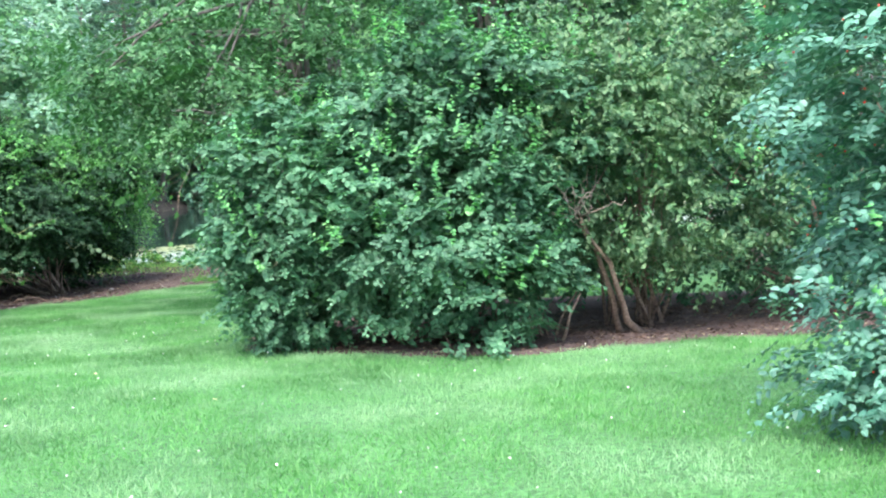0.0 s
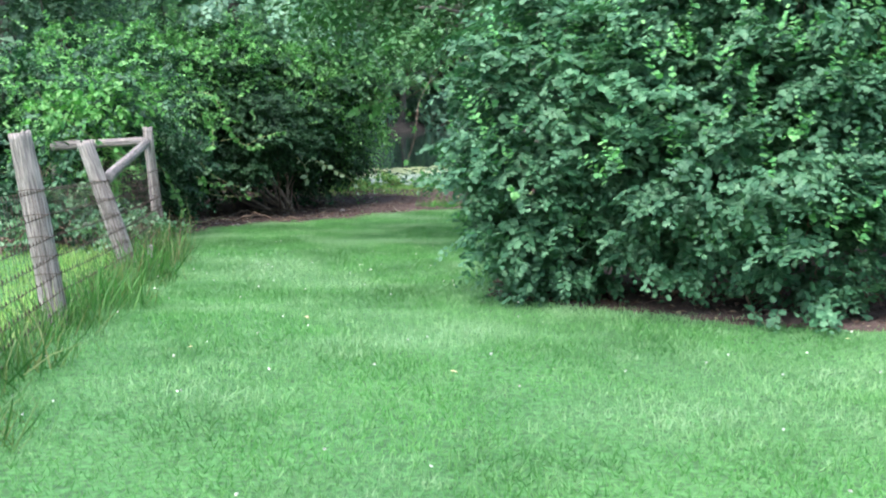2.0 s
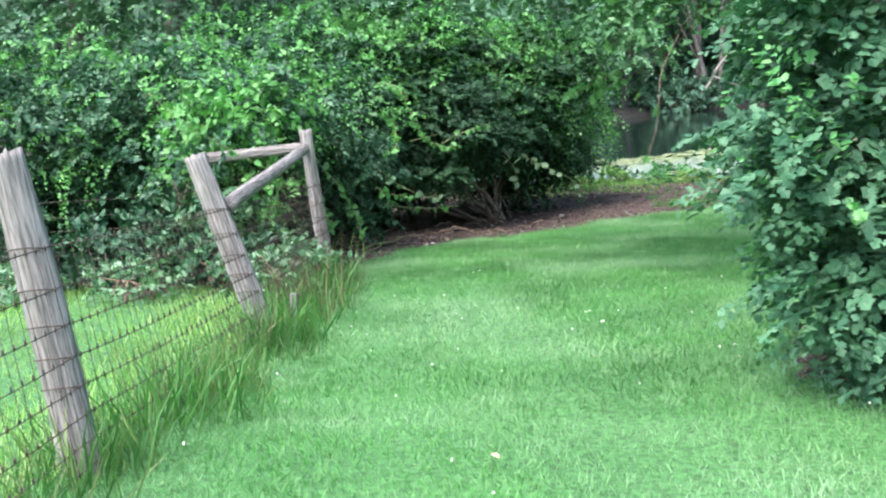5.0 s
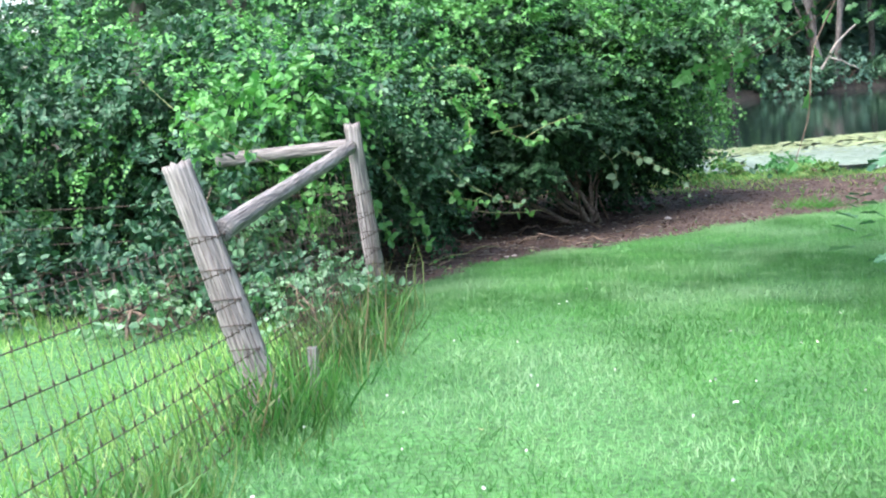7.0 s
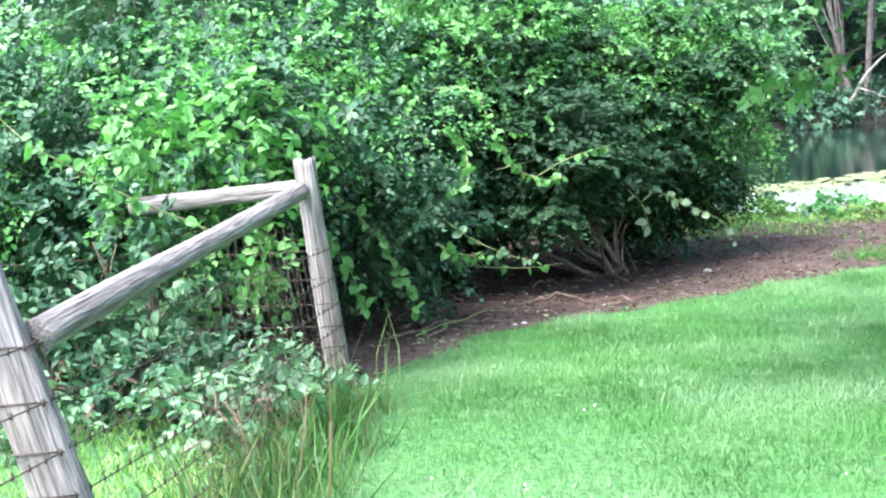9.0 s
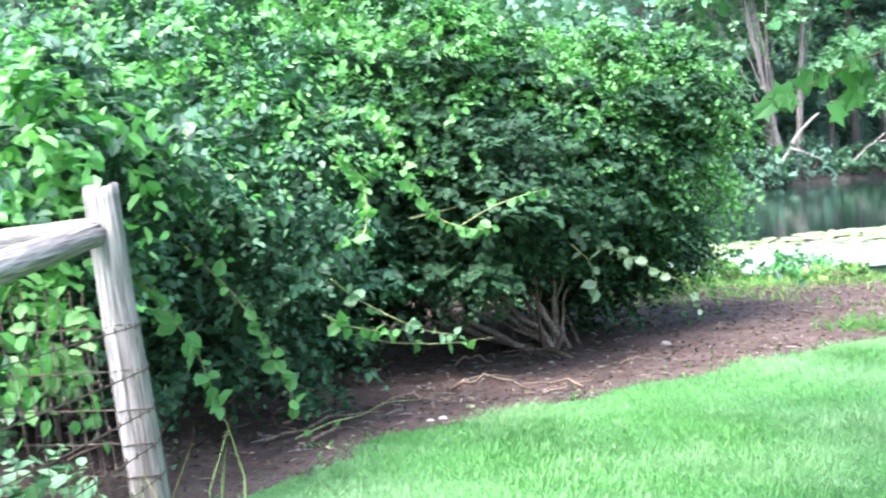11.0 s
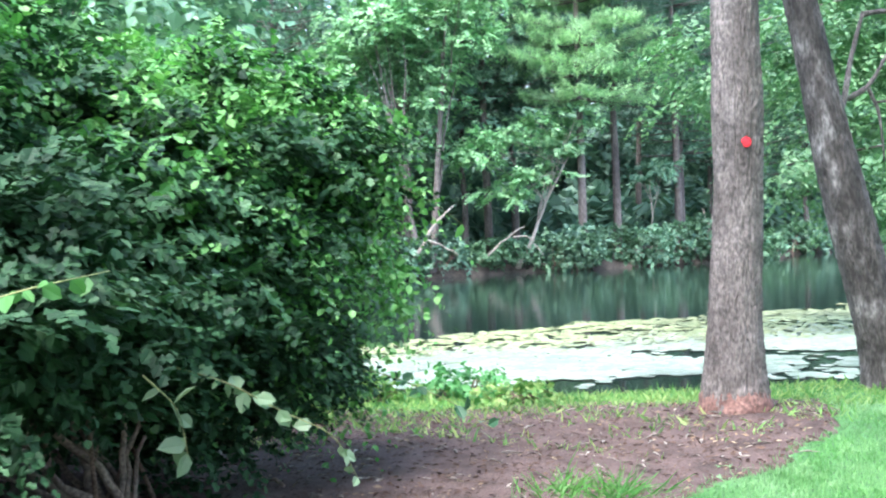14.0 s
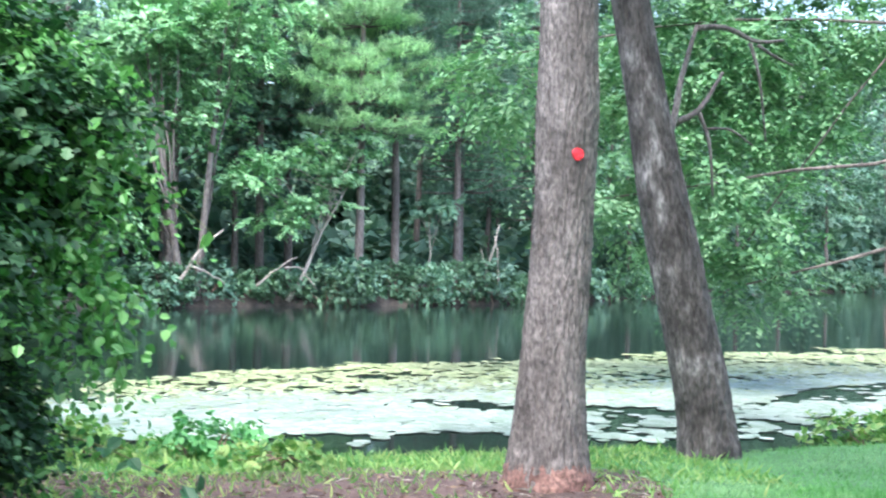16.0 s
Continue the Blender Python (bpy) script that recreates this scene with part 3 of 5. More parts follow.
B1BLOBS = [((-1.4, 14.4, 0.5), (1.05, 0.95, 1.1)), ((-0.4, 14.0, 0.55), (1.2, 1.15, 1.05)), ((-0.2, 14.8, 1.35), (1.35, 1.3, 1.2)), ((0.35, 13.5, 0.0), (0.7, 0.75, 0.55)), ((-1.8, 13.95, -0.2), (0.5, 0.5, 0.45)), ((-1.9, 13.95, 0.4), (0.6, 0.55, 0.5)), ((-1.7, 14.2, 1.2), (0.75, 0.7, 0.7)), ((0.5, 14.9, 1.3), (1.15, 1.2, 1.25))]
b1 = shrub("flowering_shrub", "large dense green shrub with pale young shoots, in mulch", "shrub", (-0.5, 14.5, float(land(-0.5, 14.5))), B1BLOBS,
           9200, B1LEAF, 0.078, NOTCHED, 11, 0.27, 0.03, shrub_skirt, 14, wide=1.2, fan=10, flat=0.72, inner=0.72, rough=0.26, holes=0.5)
o, w = shell(B1BLOBS[:3] + B1BLOBS[7:], 1500, 0.1, lambda x, y: shrub_skirt(x, y) + 0.1, 0.1)
o = o * 0.82 + np.array((-0.4, 14.4, 0.6)) * 0.18
v, f = sprays(o, w + rng.normal(size=w.shape), 0.35, 8, 0.11, CLUMP)
part("inner_foliage", mesh_from("inner_foliage", v, f, B1LEAF), b1)
o, w = shell(B1BLOBS, 600, 0.98, shrub_skirt, 0.26)
up = w[:, 2] > -0.1
v, f = sprays(o[up], w[up] * 0.5 + np.array((0, 0, 1.0)) + rng.normal(size=(up.sum(), 3)) * 0.25, 0.26, 10, 0.066, OVATE, droop=0.0)
tagged(part("fresh_growth", mesh_from("fresh_growth", v, f, YOUNG), b1, "upright bright pale green young shoots"), kind="stuff")
for k in range(14):
    a = np.array((rng.uniform(-0.6, 1.2), rng.uniform(13.5, 14.6), 0.0))
    a[2] = float(land(a[0], a[1])) - 0.04
    e = a + np.array((rng.uniform(-0.35, 0.35), rng.uniform(-0.1, 0.3), rng.uniform(0.5, 0.9)))
    part("stem", tubes("stem", [tube(bent(a, e, 6, -0.03, 0.03, 730 + k), np.linspace(0.016, 0.006, 6) * rng.uniform(0.6, 1.3), 6, 0.08, k)], TWIG), b1)
shrub("twiggy_shrub", "thin brownish-green shrub with bare twigs showing", "shrub", (2.0, 15.3, float(land(2.0, 15.3))),
      [((1.6, 14.9, 1.0), (1.0, 0.9, 1.3)), ((2.6, 15.2, 1.0), (1.3, 1.2, 1.3)), ((2.0, 15.6, 2.0), (1.6, 1.3, 1.2)), ((1.7, 14.4, 1.5), (0.9, 0.6, 0.7)), ((2.1, 14.3, 0.5), (0.7, 0.6, 0.5))],
      3400, B2LEAF, 0.07, OVATE, 10, 0.3, 0.03, above(0.4), 16, fan=4, flat=0.5, holes=0.5)
twiggy = bpy.data.objects["twiggy_shrub"]
for k in range(18):
    a = np.array((1.3, 13.95, 0.6)) + rng.normal(size=3) * 0.08
    e = a + np.array((rng.uniform(-0.6, 0.5), rng.uniform(-0.25, 0.1), rng.uniform(0.1, 0.6)))
    part("bare_twig", tubes("bare_twig", [tube(bent(a, e, 6, -0.05, 0.05, 700 + k), np.linspace(0.01, 0.003, 6), 5)], FANWOOD), twiggy, "pale bare dead twig")
for k, (x, y) in enumerate(((1.75, 14.5), (2.0, 14.4))):
    a = np.array((x, y, float(land(x, y)) - 0.05))
    part("stem", tubes("stem", [tube(bent(a, np.array((1.3, 13.98, 0.6)), 7, 0, 0.06, 71 + k), np.linspace(0.045, 0.016, 7), 7, 0.08, k)], TWIG), twiggy)
shrub("green_shrub", "tall green shrub behind the mulch bed", "shrub", (4.6, 16.0, float(land(4.6, 16.0))),
      [((4.2, 15.6, 0.7), (1.5, 1.3, 1.5)), ((5.2, 16.0, 1.4), (1.6, 1.5, 1.7)), ((3.4, 17.0, 1.8), (1.8, 1.4, 1.6)), ((1.0, 17.2, 1.6), (1.8, 1.3, 1.8)), ((3.2, 17.6, 0.0), (2.6, 1.0, 1.0)), ((0.4, 17.4, 0.1), (1.6, 0.9, 1.0)), ((6.5, 16.5, 0.2), (1.6, 1.2, 1.1))],
      3200, B1LEAF, 0.1, OVATE, 10, 0.35, 0.05, above(0.12), 10, fan=5)
shrub("honeysuckle", "blue-green honeysuckle shrub with small red berries", "shrub", (3.6, 8.6, float(land(3.6, 8.6))),
      [((3.3, 8.6, 0.5), (0.95, 0.9, 0.95)), ((3.6, 8.9, 1.5), (1.3, 1.2, 1.1)), ((2.9, 8.3, 1.9), (0.8, 0.7, 0.7)), ((2.7, 8.1, -0.05), (0.35, 0.4, 0.3))],
      2500, B3LEAF, 0.07, OVATE, 11, 0.3, 0.03, above(0.02), 9, fan=4)

HEDGE = [((-10.0, 24.5, 0.3), (1.55, 1.8, 1.55)), ((-9.2, 26.1, 0.2), (1.15, 0.95, 1.4)), ((-10.8, 22.3, 0.45), (1.3, 1.4, 1.4)), ((-10.7, 20.0, 0.55), (1.5, 1.3, 1.25)),
         ((-12.8, 19.2, 0.45), (1.7, 1.3, 1.3)), ((-15.6, 19.0, 0.45), (1.9, 1.4, 1.35)), ((-18.8, 19.0, 0.45), (2.1, 1.4, 1.4)), ((-8.9, 19.0, 0.75), (0.75, 0.6, 0.5)), ((-8.6, 23.9, 0.0), (0.55, 0.7, 0.6)),
         ((-9.2, 20.9, 0.15), (0.8, 0.95, 0.95)), ((-8.4, 26.6, 0.45), (0.65, 0.85, 1.15)), ((-8.1, 27.3, 0.95), (0.55, 0.6, 0.5)), ((-8.9, 26.9, 1.0), (0.9, 0.8, 0.7))]
END = [HEDGE[k] for k in (0, 1, 8, 10, 11, 12)] + [((-8.4, 26.5, -0.35), (0.5, 0.6, 0.5)), ((-8.75, 24.9, 0.25), (0.65, 0.8, 0.7))]
REST = [HEDGE[k] for k in (2, 3, 4, 5, 6, 7, 9)]
shrub("vine_hedge", "dense dark green overgrown hedge draped in vines", "hedge", (-10.4, 21.0, float(land(-10.4, 21.0))), REST, 8200, HEDGELEAF, 0.078, OVATE, 12, 0.34, 0.0,
      lambda x, y: land(x, y) + 0.15 + 0.12 * np.sin(y * 1.7), 6, fan=9, flat=0.55, wide=0.95, inner=0.7, rough=0.3, holes=0.7)
hedge = bpy.data.objects["vine_hedge"]
# Inside leaves use the darker bush leaf: shade put into the hedge's depth.
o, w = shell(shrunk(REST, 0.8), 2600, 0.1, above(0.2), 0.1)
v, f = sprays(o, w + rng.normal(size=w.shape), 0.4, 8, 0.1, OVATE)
# Leaf mass added low at the back to keep light from under the hedge.
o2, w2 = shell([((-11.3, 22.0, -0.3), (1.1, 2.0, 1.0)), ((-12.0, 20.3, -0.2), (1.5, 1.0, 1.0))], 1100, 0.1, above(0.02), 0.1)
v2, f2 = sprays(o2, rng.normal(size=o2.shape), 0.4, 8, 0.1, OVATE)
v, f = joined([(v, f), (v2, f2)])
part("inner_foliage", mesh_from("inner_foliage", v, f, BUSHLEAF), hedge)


def skirt(x, y):
    """How low the leaves of the end bush hang: bare stems show in the middle, leaves reach down at its far end."""
    return land(x, y) + 0.15 + 0.72 * np.clip((y - 22.9) / 0.4, 0, 1) * np.clip((26.3 - y) / 0.5, 0, 1) * (x > -10.2) + 0.1 * np.sin(y * 1.7 + x)


bush = shrub("dark_bush", "dark broad-leaved bush on bare fanned stems, ending the hedge", "bush", (-8.9, 25.6, float(land(-8.9, 25.6))), END, 7400, BUSHLEAF, 0.085, NOTCHED, 11, 0.36, 0.0,
             skirt, 4, fan=10, flat=0.7, wide=1.15, inner=0.72, rough=0.3, holes=0.7)
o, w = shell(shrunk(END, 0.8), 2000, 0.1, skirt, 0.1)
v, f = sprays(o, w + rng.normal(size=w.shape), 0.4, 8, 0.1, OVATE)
# Backing leaves added to block light and darken the hollow under the bush.
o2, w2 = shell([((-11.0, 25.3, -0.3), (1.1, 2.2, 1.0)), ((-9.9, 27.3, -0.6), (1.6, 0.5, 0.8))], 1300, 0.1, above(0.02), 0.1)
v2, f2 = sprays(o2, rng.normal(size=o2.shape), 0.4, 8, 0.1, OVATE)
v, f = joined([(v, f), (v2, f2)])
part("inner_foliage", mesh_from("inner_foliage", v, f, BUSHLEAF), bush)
# One vine in two leaf tones: lit crown, shade painted into the lower leaves.
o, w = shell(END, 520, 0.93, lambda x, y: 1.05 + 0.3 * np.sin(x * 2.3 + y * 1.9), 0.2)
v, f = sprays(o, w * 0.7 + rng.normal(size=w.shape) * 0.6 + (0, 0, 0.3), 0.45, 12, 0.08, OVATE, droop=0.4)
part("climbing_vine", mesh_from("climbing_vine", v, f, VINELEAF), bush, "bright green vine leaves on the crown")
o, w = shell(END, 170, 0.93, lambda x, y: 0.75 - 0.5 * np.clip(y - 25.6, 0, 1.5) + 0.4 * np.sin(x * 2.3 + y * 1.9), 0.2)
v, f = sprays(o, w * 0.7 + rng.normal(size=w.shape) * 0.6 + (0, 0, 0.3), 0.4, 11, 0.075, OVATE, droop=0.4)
part("climbing_vine", mesh_from("climbing_vine", v, f, MIDVINE), bush, "vine leaves lower on the crown, shade put into their green")


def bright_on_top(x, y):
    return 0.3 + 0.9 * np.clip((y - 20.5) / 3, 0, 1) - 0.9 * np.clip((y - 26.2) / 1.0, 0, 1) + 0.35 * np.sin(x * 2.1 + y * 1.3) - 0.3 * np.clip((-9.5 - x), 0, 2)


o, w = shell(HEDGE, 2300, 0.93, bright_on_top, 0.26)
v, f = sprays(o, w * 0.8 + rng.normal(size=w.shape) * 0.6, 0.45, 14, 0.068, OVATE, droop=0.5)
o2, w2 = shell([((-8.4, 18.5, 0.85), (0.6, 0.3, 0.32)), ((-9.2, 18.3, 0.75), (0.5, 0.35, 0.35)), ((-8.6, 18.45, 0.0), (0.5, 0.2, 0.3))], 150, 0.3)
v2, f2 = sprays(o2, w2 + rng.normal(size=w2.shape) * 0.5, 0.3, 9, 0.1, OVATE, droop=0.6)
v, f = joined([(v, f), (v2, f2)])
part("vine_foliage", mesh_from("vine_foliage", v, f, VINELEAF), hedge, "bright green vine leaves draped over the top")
# The end curtain hangs in both tones; the darker one has shade painted in.
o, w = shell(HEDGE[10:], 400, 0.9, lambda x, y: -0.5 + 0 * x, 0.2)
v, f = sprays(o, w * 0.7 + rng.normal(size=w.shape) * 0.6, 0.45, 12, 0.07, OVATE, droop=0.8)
part("vine_curtain", mesh_from("vine_curtain", v, f, MIDVINE), bush, "vine leaves hanging at the end, shade put into their green")
o, w = shell([((-7.6, 27.2, 0.9), (0.45, 0.5, 0.35)), ((-7.55, 27.3, 0.25), (0.25, 0.4, 0.75)), ((-7.9, 27.0, -0.3), (0.3, 0.4, 0.5)), ((-8.0, 26.2, 0.3), (0.3, 0.5, 0.5))], 270, 0.3, above(0.3), 0.2)
v, f = sprays(o, w * 0.6 + rng.normal(size=w.shape) * 0.4 + (0, 0, -0.5), 0.4, 10, 0.075, OVATE, droop=0.9)
part("vine_curtain", mesh_from("vine_curtain", v, f, VINELEAF), bush, "bright thin hanging vine leaves, the lit tone in their colour")
# Shoots on the bush take the vine leaf with shade in its colour.
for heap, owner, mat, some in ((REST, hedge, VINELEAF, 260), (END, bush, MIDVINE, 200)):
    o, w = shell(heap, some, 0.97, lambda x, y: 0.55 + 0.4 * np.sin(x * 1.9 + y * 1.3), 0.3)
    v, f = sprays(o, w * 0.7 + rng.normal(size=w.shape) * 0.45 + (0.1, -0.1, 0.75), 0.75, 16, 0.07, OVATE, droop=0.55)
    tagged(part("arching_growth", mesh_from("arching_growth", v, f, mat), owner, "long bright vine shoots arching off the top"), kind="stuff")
fan = np.array((-8.85, 25.6, float(land(-8.85, 25.6)) - 0.04))
fan_sets = []
for k in range(15):
    a = fan + rng.normal(size=3) * (0.13, 0.13, 0)
    e = a + np.array((rng.uniform(-1.5, 0.5), rng.uniform(-0.9, 0.5), rng.uniform(0.5, 1.2)))
    fan_sets.append(tube(bent(a, e, 8, 0.08, 0.035, 300 + k), np.linspace(0.038, 0.014, 8) * rng.uniform(0.5, 1.3), 6, 0.08, k))
for one in fan_sets:
    part("stem", tubes("stem", [one], FANWOOD), bush, "pale bare stem from the root")


def vine(name, label, points, size, mat, count, stem=0.006, shape=OVATE, hang=0.5, parent=None):
    """A single trailing shoot with its leaves set along it."""
    pts = np.asarray(points, float)
    s = np.linspace(0, len(pts) - 1, 24)
    path = np.stack([np.interp(s, np.arange(len(pts)), pts[:, k]) for k in range(3)], -1)
    for _ in range(3):
        path[1:-1] = (path[:-2] + 2 * path[1:-1] + path[2:]) / 4
    t = parent or thing(name, label, "vine", tuple(path[0]))
    shoot = part("stem", tubes("stem", [tube(path, np.linspace(stem, stem * 0.4, 24), 5)], TWIG if parent else VINESTEM), t)
    q = rng.uniform(0.05, 1, count) * 23
    at = np.stack([np.interp(q, np.arange(24), path[:, k]) for k in range(3)], -1)
    al = rng.normal(size=(count, 3)) + (0, 0, -hang)
    v, f = blades(at, al, rng.normal(size=(count, 3)) * 0.6 + (0.5, -0.6, 0.5), size * rng.uniform(0.6, 1.2, count), shape)
    k, m = len(shape[0]), len(shape[1])
    for i in range(count):
        part("leaf", mesh_from("leaf", v[i * k:(i + 1) * k], f[i * m:(i + 1) * m] - i * k, mat), shoot)
    return t


VINESTEM = solid("vine_stem", [(0.3, (0.16, 0.2, 0.07)), (0.7, (0.34, 0.36, 0.16))], 8.0, 0.7, 0.1)
PALELEAF = leaf_material("pale_leaf", [(0.0, (0.15, 0.27, 0.15)), (1.0, (0.3, 0.413, 0.285))], 0.4, 0.3)
vine("trailing_vine", "long trailing vine shoot hanging over the dark hedge", [(-9.3, 22.2, 1.0), (-8.75, 21.85, 1.02), (-8.5, 21.7, 0.98), (-8.38, 21.65, 0.87), (-8.3, 21.6, 0.7), (-8.24, 21.6, 0.5), (-8.18, 21.65, 0.36), (-8.12, 21.72, 0.21), (-7.95, 21.78, 0.12), (-7.78, 21.82, 0.1), (-7.73, 21.83, 0.13)], 0.085, VINELEAF, 80, 0.008)
vine("trailing_vine", "short vine shoot with small leaves on the hedge", [(-8.15, 20.55, 0.69), (-8.12, 20.72, 0.6), (-8.06, 20.74, 0.46), (-8.0, 20.62, 0.25), (-7.98, 20.5, 0.18), (-7.98, 20.25, 0.18)], 0.1, VINELEAF, 30, 0.007)
vine("trailing_vine", "thin pale shoot arching from the dark bush", [(-8.3, 22.5, 0.1), (-8.05, 22.55, 0.23), (-7.87, 22.7, 0.29), (-7.78, 23.2, 0.33)], 0.09, MIDVINE, 10, 0.006)
vine("trailing_vine", "bare shoot with bright leaves low before the hedge", [(-8.02, 20.2, -0.02), (-8.08, 20.55, -0.18), (-7.9, 20.7, -0.33), (-7.75, 20.8, -0.42), (-7.6, 20.9, -0.46)], 0.09, WEEDLEAF, 18, 0.006)
vine("trailing_vine", "drooping shoot with bright round leaves low before the hedge", [(-8.1, 20.2, -0.22), (-8.05, 20.35, -0.31), (-7.95, 20.5, -0.36), (-7.85, 20.6, -0.42)], 0.1, VINELEAF, 20, 0.006)
vine("trailing_vine", "pale leafy shoot hanging low from the hedge", [(-8.0, 24.0, -0.2), (-7.88, 24.1, -0.36), (-7.86, 24.15, -0.52), (-7.86, 24.2, -0.68)], 0.14, PALELEAF, 9, 0.005)
vine("trailing_vine", "arching vine shoot at the end of the hedge", [(-8.2, 24.6, -0.2), (-7.85, 24.75, -0.33), (-7.6, 24.9, -0.52), (-7.35, 25.1, -0.68), (-7.25, 25.2, -0.95)], 0.1, PALELEAF, 24, 0.006)
vine("trailing_vine", "light green vine hanging from the hedge end", [(-7.75, 27.2, 0.9), (-7.5, 27.4, 0.45), (-7.42, 27.5, 0.05), (-7.4, 27.55, -0.3)], 0.12, VINELEAF, 22, 0.006)
vine("trailing_vine", "vine shoot growing up past the fence post", [(-7.4, 16.9, 0.3), (-7.5, 16.4, 0.55), (-7.7, 16.0, 0.85), (-7.9, 15.9, 1.1)], 0.08, VINELEAF, 18, 0.006)
vine("trailing_vine", "leafy vine shoot arching off the hedge", [(-7.9, 26.9, 0.9), (-7.5, 27.2, 0.85), (-7.15, 27.6, 0.65), (-6.95, 27.9, 0.45)], 0.11, VINELEAF, 14, 0.005)
vine("trailing_vine", "dark leafed vine shoot low beside the bank", [(-7.9, 26.8, -0.45), (-7.4, 27.0, -0.6), (-7.0, 27.1, -0.8), (-6.7, 27.1, -1.0)], 0.13, HEDGELEAF, 20, 0.006)
vine("trailing_vine", "bright leafed vine hanging low on the hedge", [(-8.9, 20.0, 0.25), (-8.6, 20.1, -0.1), (-8.45, 20.2, -0.45), (-8.4, 20.3, -0.8)], 0.1, VINELEAF, 30, 0.006)
vine("trailing_vine", "bright leafed vine hanging low on the hedge", [(-9.0, 19.2, 0.5), (-8.6, 19.3, 0.1), (-8.45, 19.5, -0.3), (-8.4, 19.6, -0.7)], 0.11, VINELEAF, 34, 0.006)
vine("trailing_vine", "vine shoot with bright leaves low on the hedge", [(-9.0, 21.6, -0.5), (-8.6, 21.8, -0.66), (-8.3, 22.1, -0.72), (-8.1, 22.5, -0.74)], 0.11, VINELEAF, 16, 0.007)
for pts in ([(-8.5, 20.4, -1.0), (-8.42, 20.7, -0.96), (-8.4, 21.0, -1.0), (-8.38, 21.3, -0.97), (-8.3, 21.6, -1.02)], [(-9.0, 23.0, 0.15), (-8.75, 23.3, 0.2), (-8.45, 23.9, 0.28), (-8.3, 24.4, 0.36)]):
    vine("trailing_vine", "bare pale vine stem trailing from the hedge", pts, 0.07, VINELEAF, 3, 0.008)


def broadleaf(name, label, base, height, lean, blobs, n, mat, size, radius, bark=None, shape=CLUMP, count=8, length=0.9, limbs=7, inner=0.4, path=None, low=None, sides=12, category="tree", group="", droop=0.3):
    """A tree: tapered trunk with a flared foot, limbs reaching into the crown, and a crown of leafy shoots."""
    z0 = float(land(base[0], base[1])) - 0.08
    t = thing(name, label, category, (base[0], base[1], z0), group)
    bark = bark or DARKBARK
    top = np.array((base[0] + lean[0], base[1] + lean[1], z0 + height))
    if path is None:
        path = bent((base[0], base[1], z0), top, 14, 0, 0.05, int(abs(base[0]) * 10))
    path = np.asarray(path, float)
    s = np.linspace(0, 1, len(path))
    rad = radius * (1 - 0.8 * s) * (1 + 0.45 * np.exp(-s * 40))
    trunk = part("trunk", tubes("trunk", [tube(path, rad, sides, 0.03, 3)], bark), t)
    for k in range(limbs):
        c, r = blobs[k % len(blobs)]
        i = int(len(path) * rng.uniform(0.35, 0.85))
        end = np.array(c) + unit(rng.normal(size=3)) * np.array(r) * 0.6
        part("limb", tubes("limb", [tube(bent(path[i], end, 7, -0.2, 0.08, k + 31), np.linspace(rad[i] * 0.45, 0.015, 7), 6, 0.05, k)], bark), trunk)
    o, w = shell(blobs, n, inner, low, 0.25)
    o, w = fans(o[: n // 5], w[: n // 5] * (1, 1, 0.4) + rng.normal(size=(n // 5, 3)) * 0.35, 5, length * 0.45)
    v, f = sprays(o, w, length, count, size, shape, droop=droop, flat=0.8)
    part("crown", mesh_from("crown", v, f, mat), t)
    return t


def smooth_path(points, n=30):
    p = np.asarray(points, float)
    s = np.linspace(0, len(p) - 1, n)
    q = np.stack([np.interp(s, np.arange(len(p)), p[:, k]) for k in range(3)], -1)
    for _ in range(4):
        q[1:-1] = (q[:-2] + 2 * q[1:-1] + q[2:]) / 4
    return q


def bark_trunk(path, radii, sides, seed, ridges):
    """A trunk with furrowed bark: upright ridges that split and wander."""
    path = np.asarray(path, float)
    n = 320
    s = np.linspace(0, len(path) - 1, n)
    p = np.stack([np.interp(s, np.arange(len(path)), path[:, k]) for k in range(3)], -1)
    r = np.interp(s, np.linspace(0, len(path) - 1, len(radii)), radii)
    v, f = tube(p, r, sides, 0.0, seed)
    ring = v[: n * sides].reshape(n, sides, 3)
    for i in range(n):
        for j in range(sides):
            a = 2 * math.pi * j / sides
            c = Vector((math.cos(a) * ridges, math.sin(a) * ridges, p[i][2] * 4.2 + seed))
            d = 1 + 0.1 * (0.6 - 1.8 * abs(noise.noise(c))) + 0.035 * noise.noise(Vector((c.x * 2, c.y * 2, c.z * 4))) + 0.05 * noise.noise(Vector((math.cos(a), math.sin(a), p[i][2] * 0.9 + seed)))
            ring[i, j] = p[i] + (ring[i, j] - p[i]) * d
    v[: n * sides] = ring.reshape(-1, 3)
    return v, f


# the marked tree by the pond
T1Z = float(land(-4.75, 29.9))
t1 = thing("tree", "grey-brown oak trunk with a red painted mark, at the pond", "tree", (-4.75, 29.9, T1Z))
T1PATH = smooth_path([(-4.77, 29.9, T1Z - 0.1), (-4.74, 29.9, -0.4), (-4.68, 29.9, 0.6), (-4.66, 29.9, 1.6), (-4.66, 29.9, 3.0), (-4.6, 29.95, 5.5), (-4.55, 30.0, 9.0)])
trunk1 = part("trunk", tubes("trunk", [bark_trunk(T1PATH, (0.33, 0.27, 0.235, 0.225, 0.22, 0.215, 0.225, 0.21, 0.205, 0.2, 0.19, 0.18, 0.16, 0.15), 150, 1, 9.0)], BARK), t1)
ROOTBARK = solid("root_bark", [(0.3, (0.1, 0.05, 0.042)), (0.7, (0.24, 0.14, 0.115))], 6.0, 0.9, 0.7, None, 30.0)
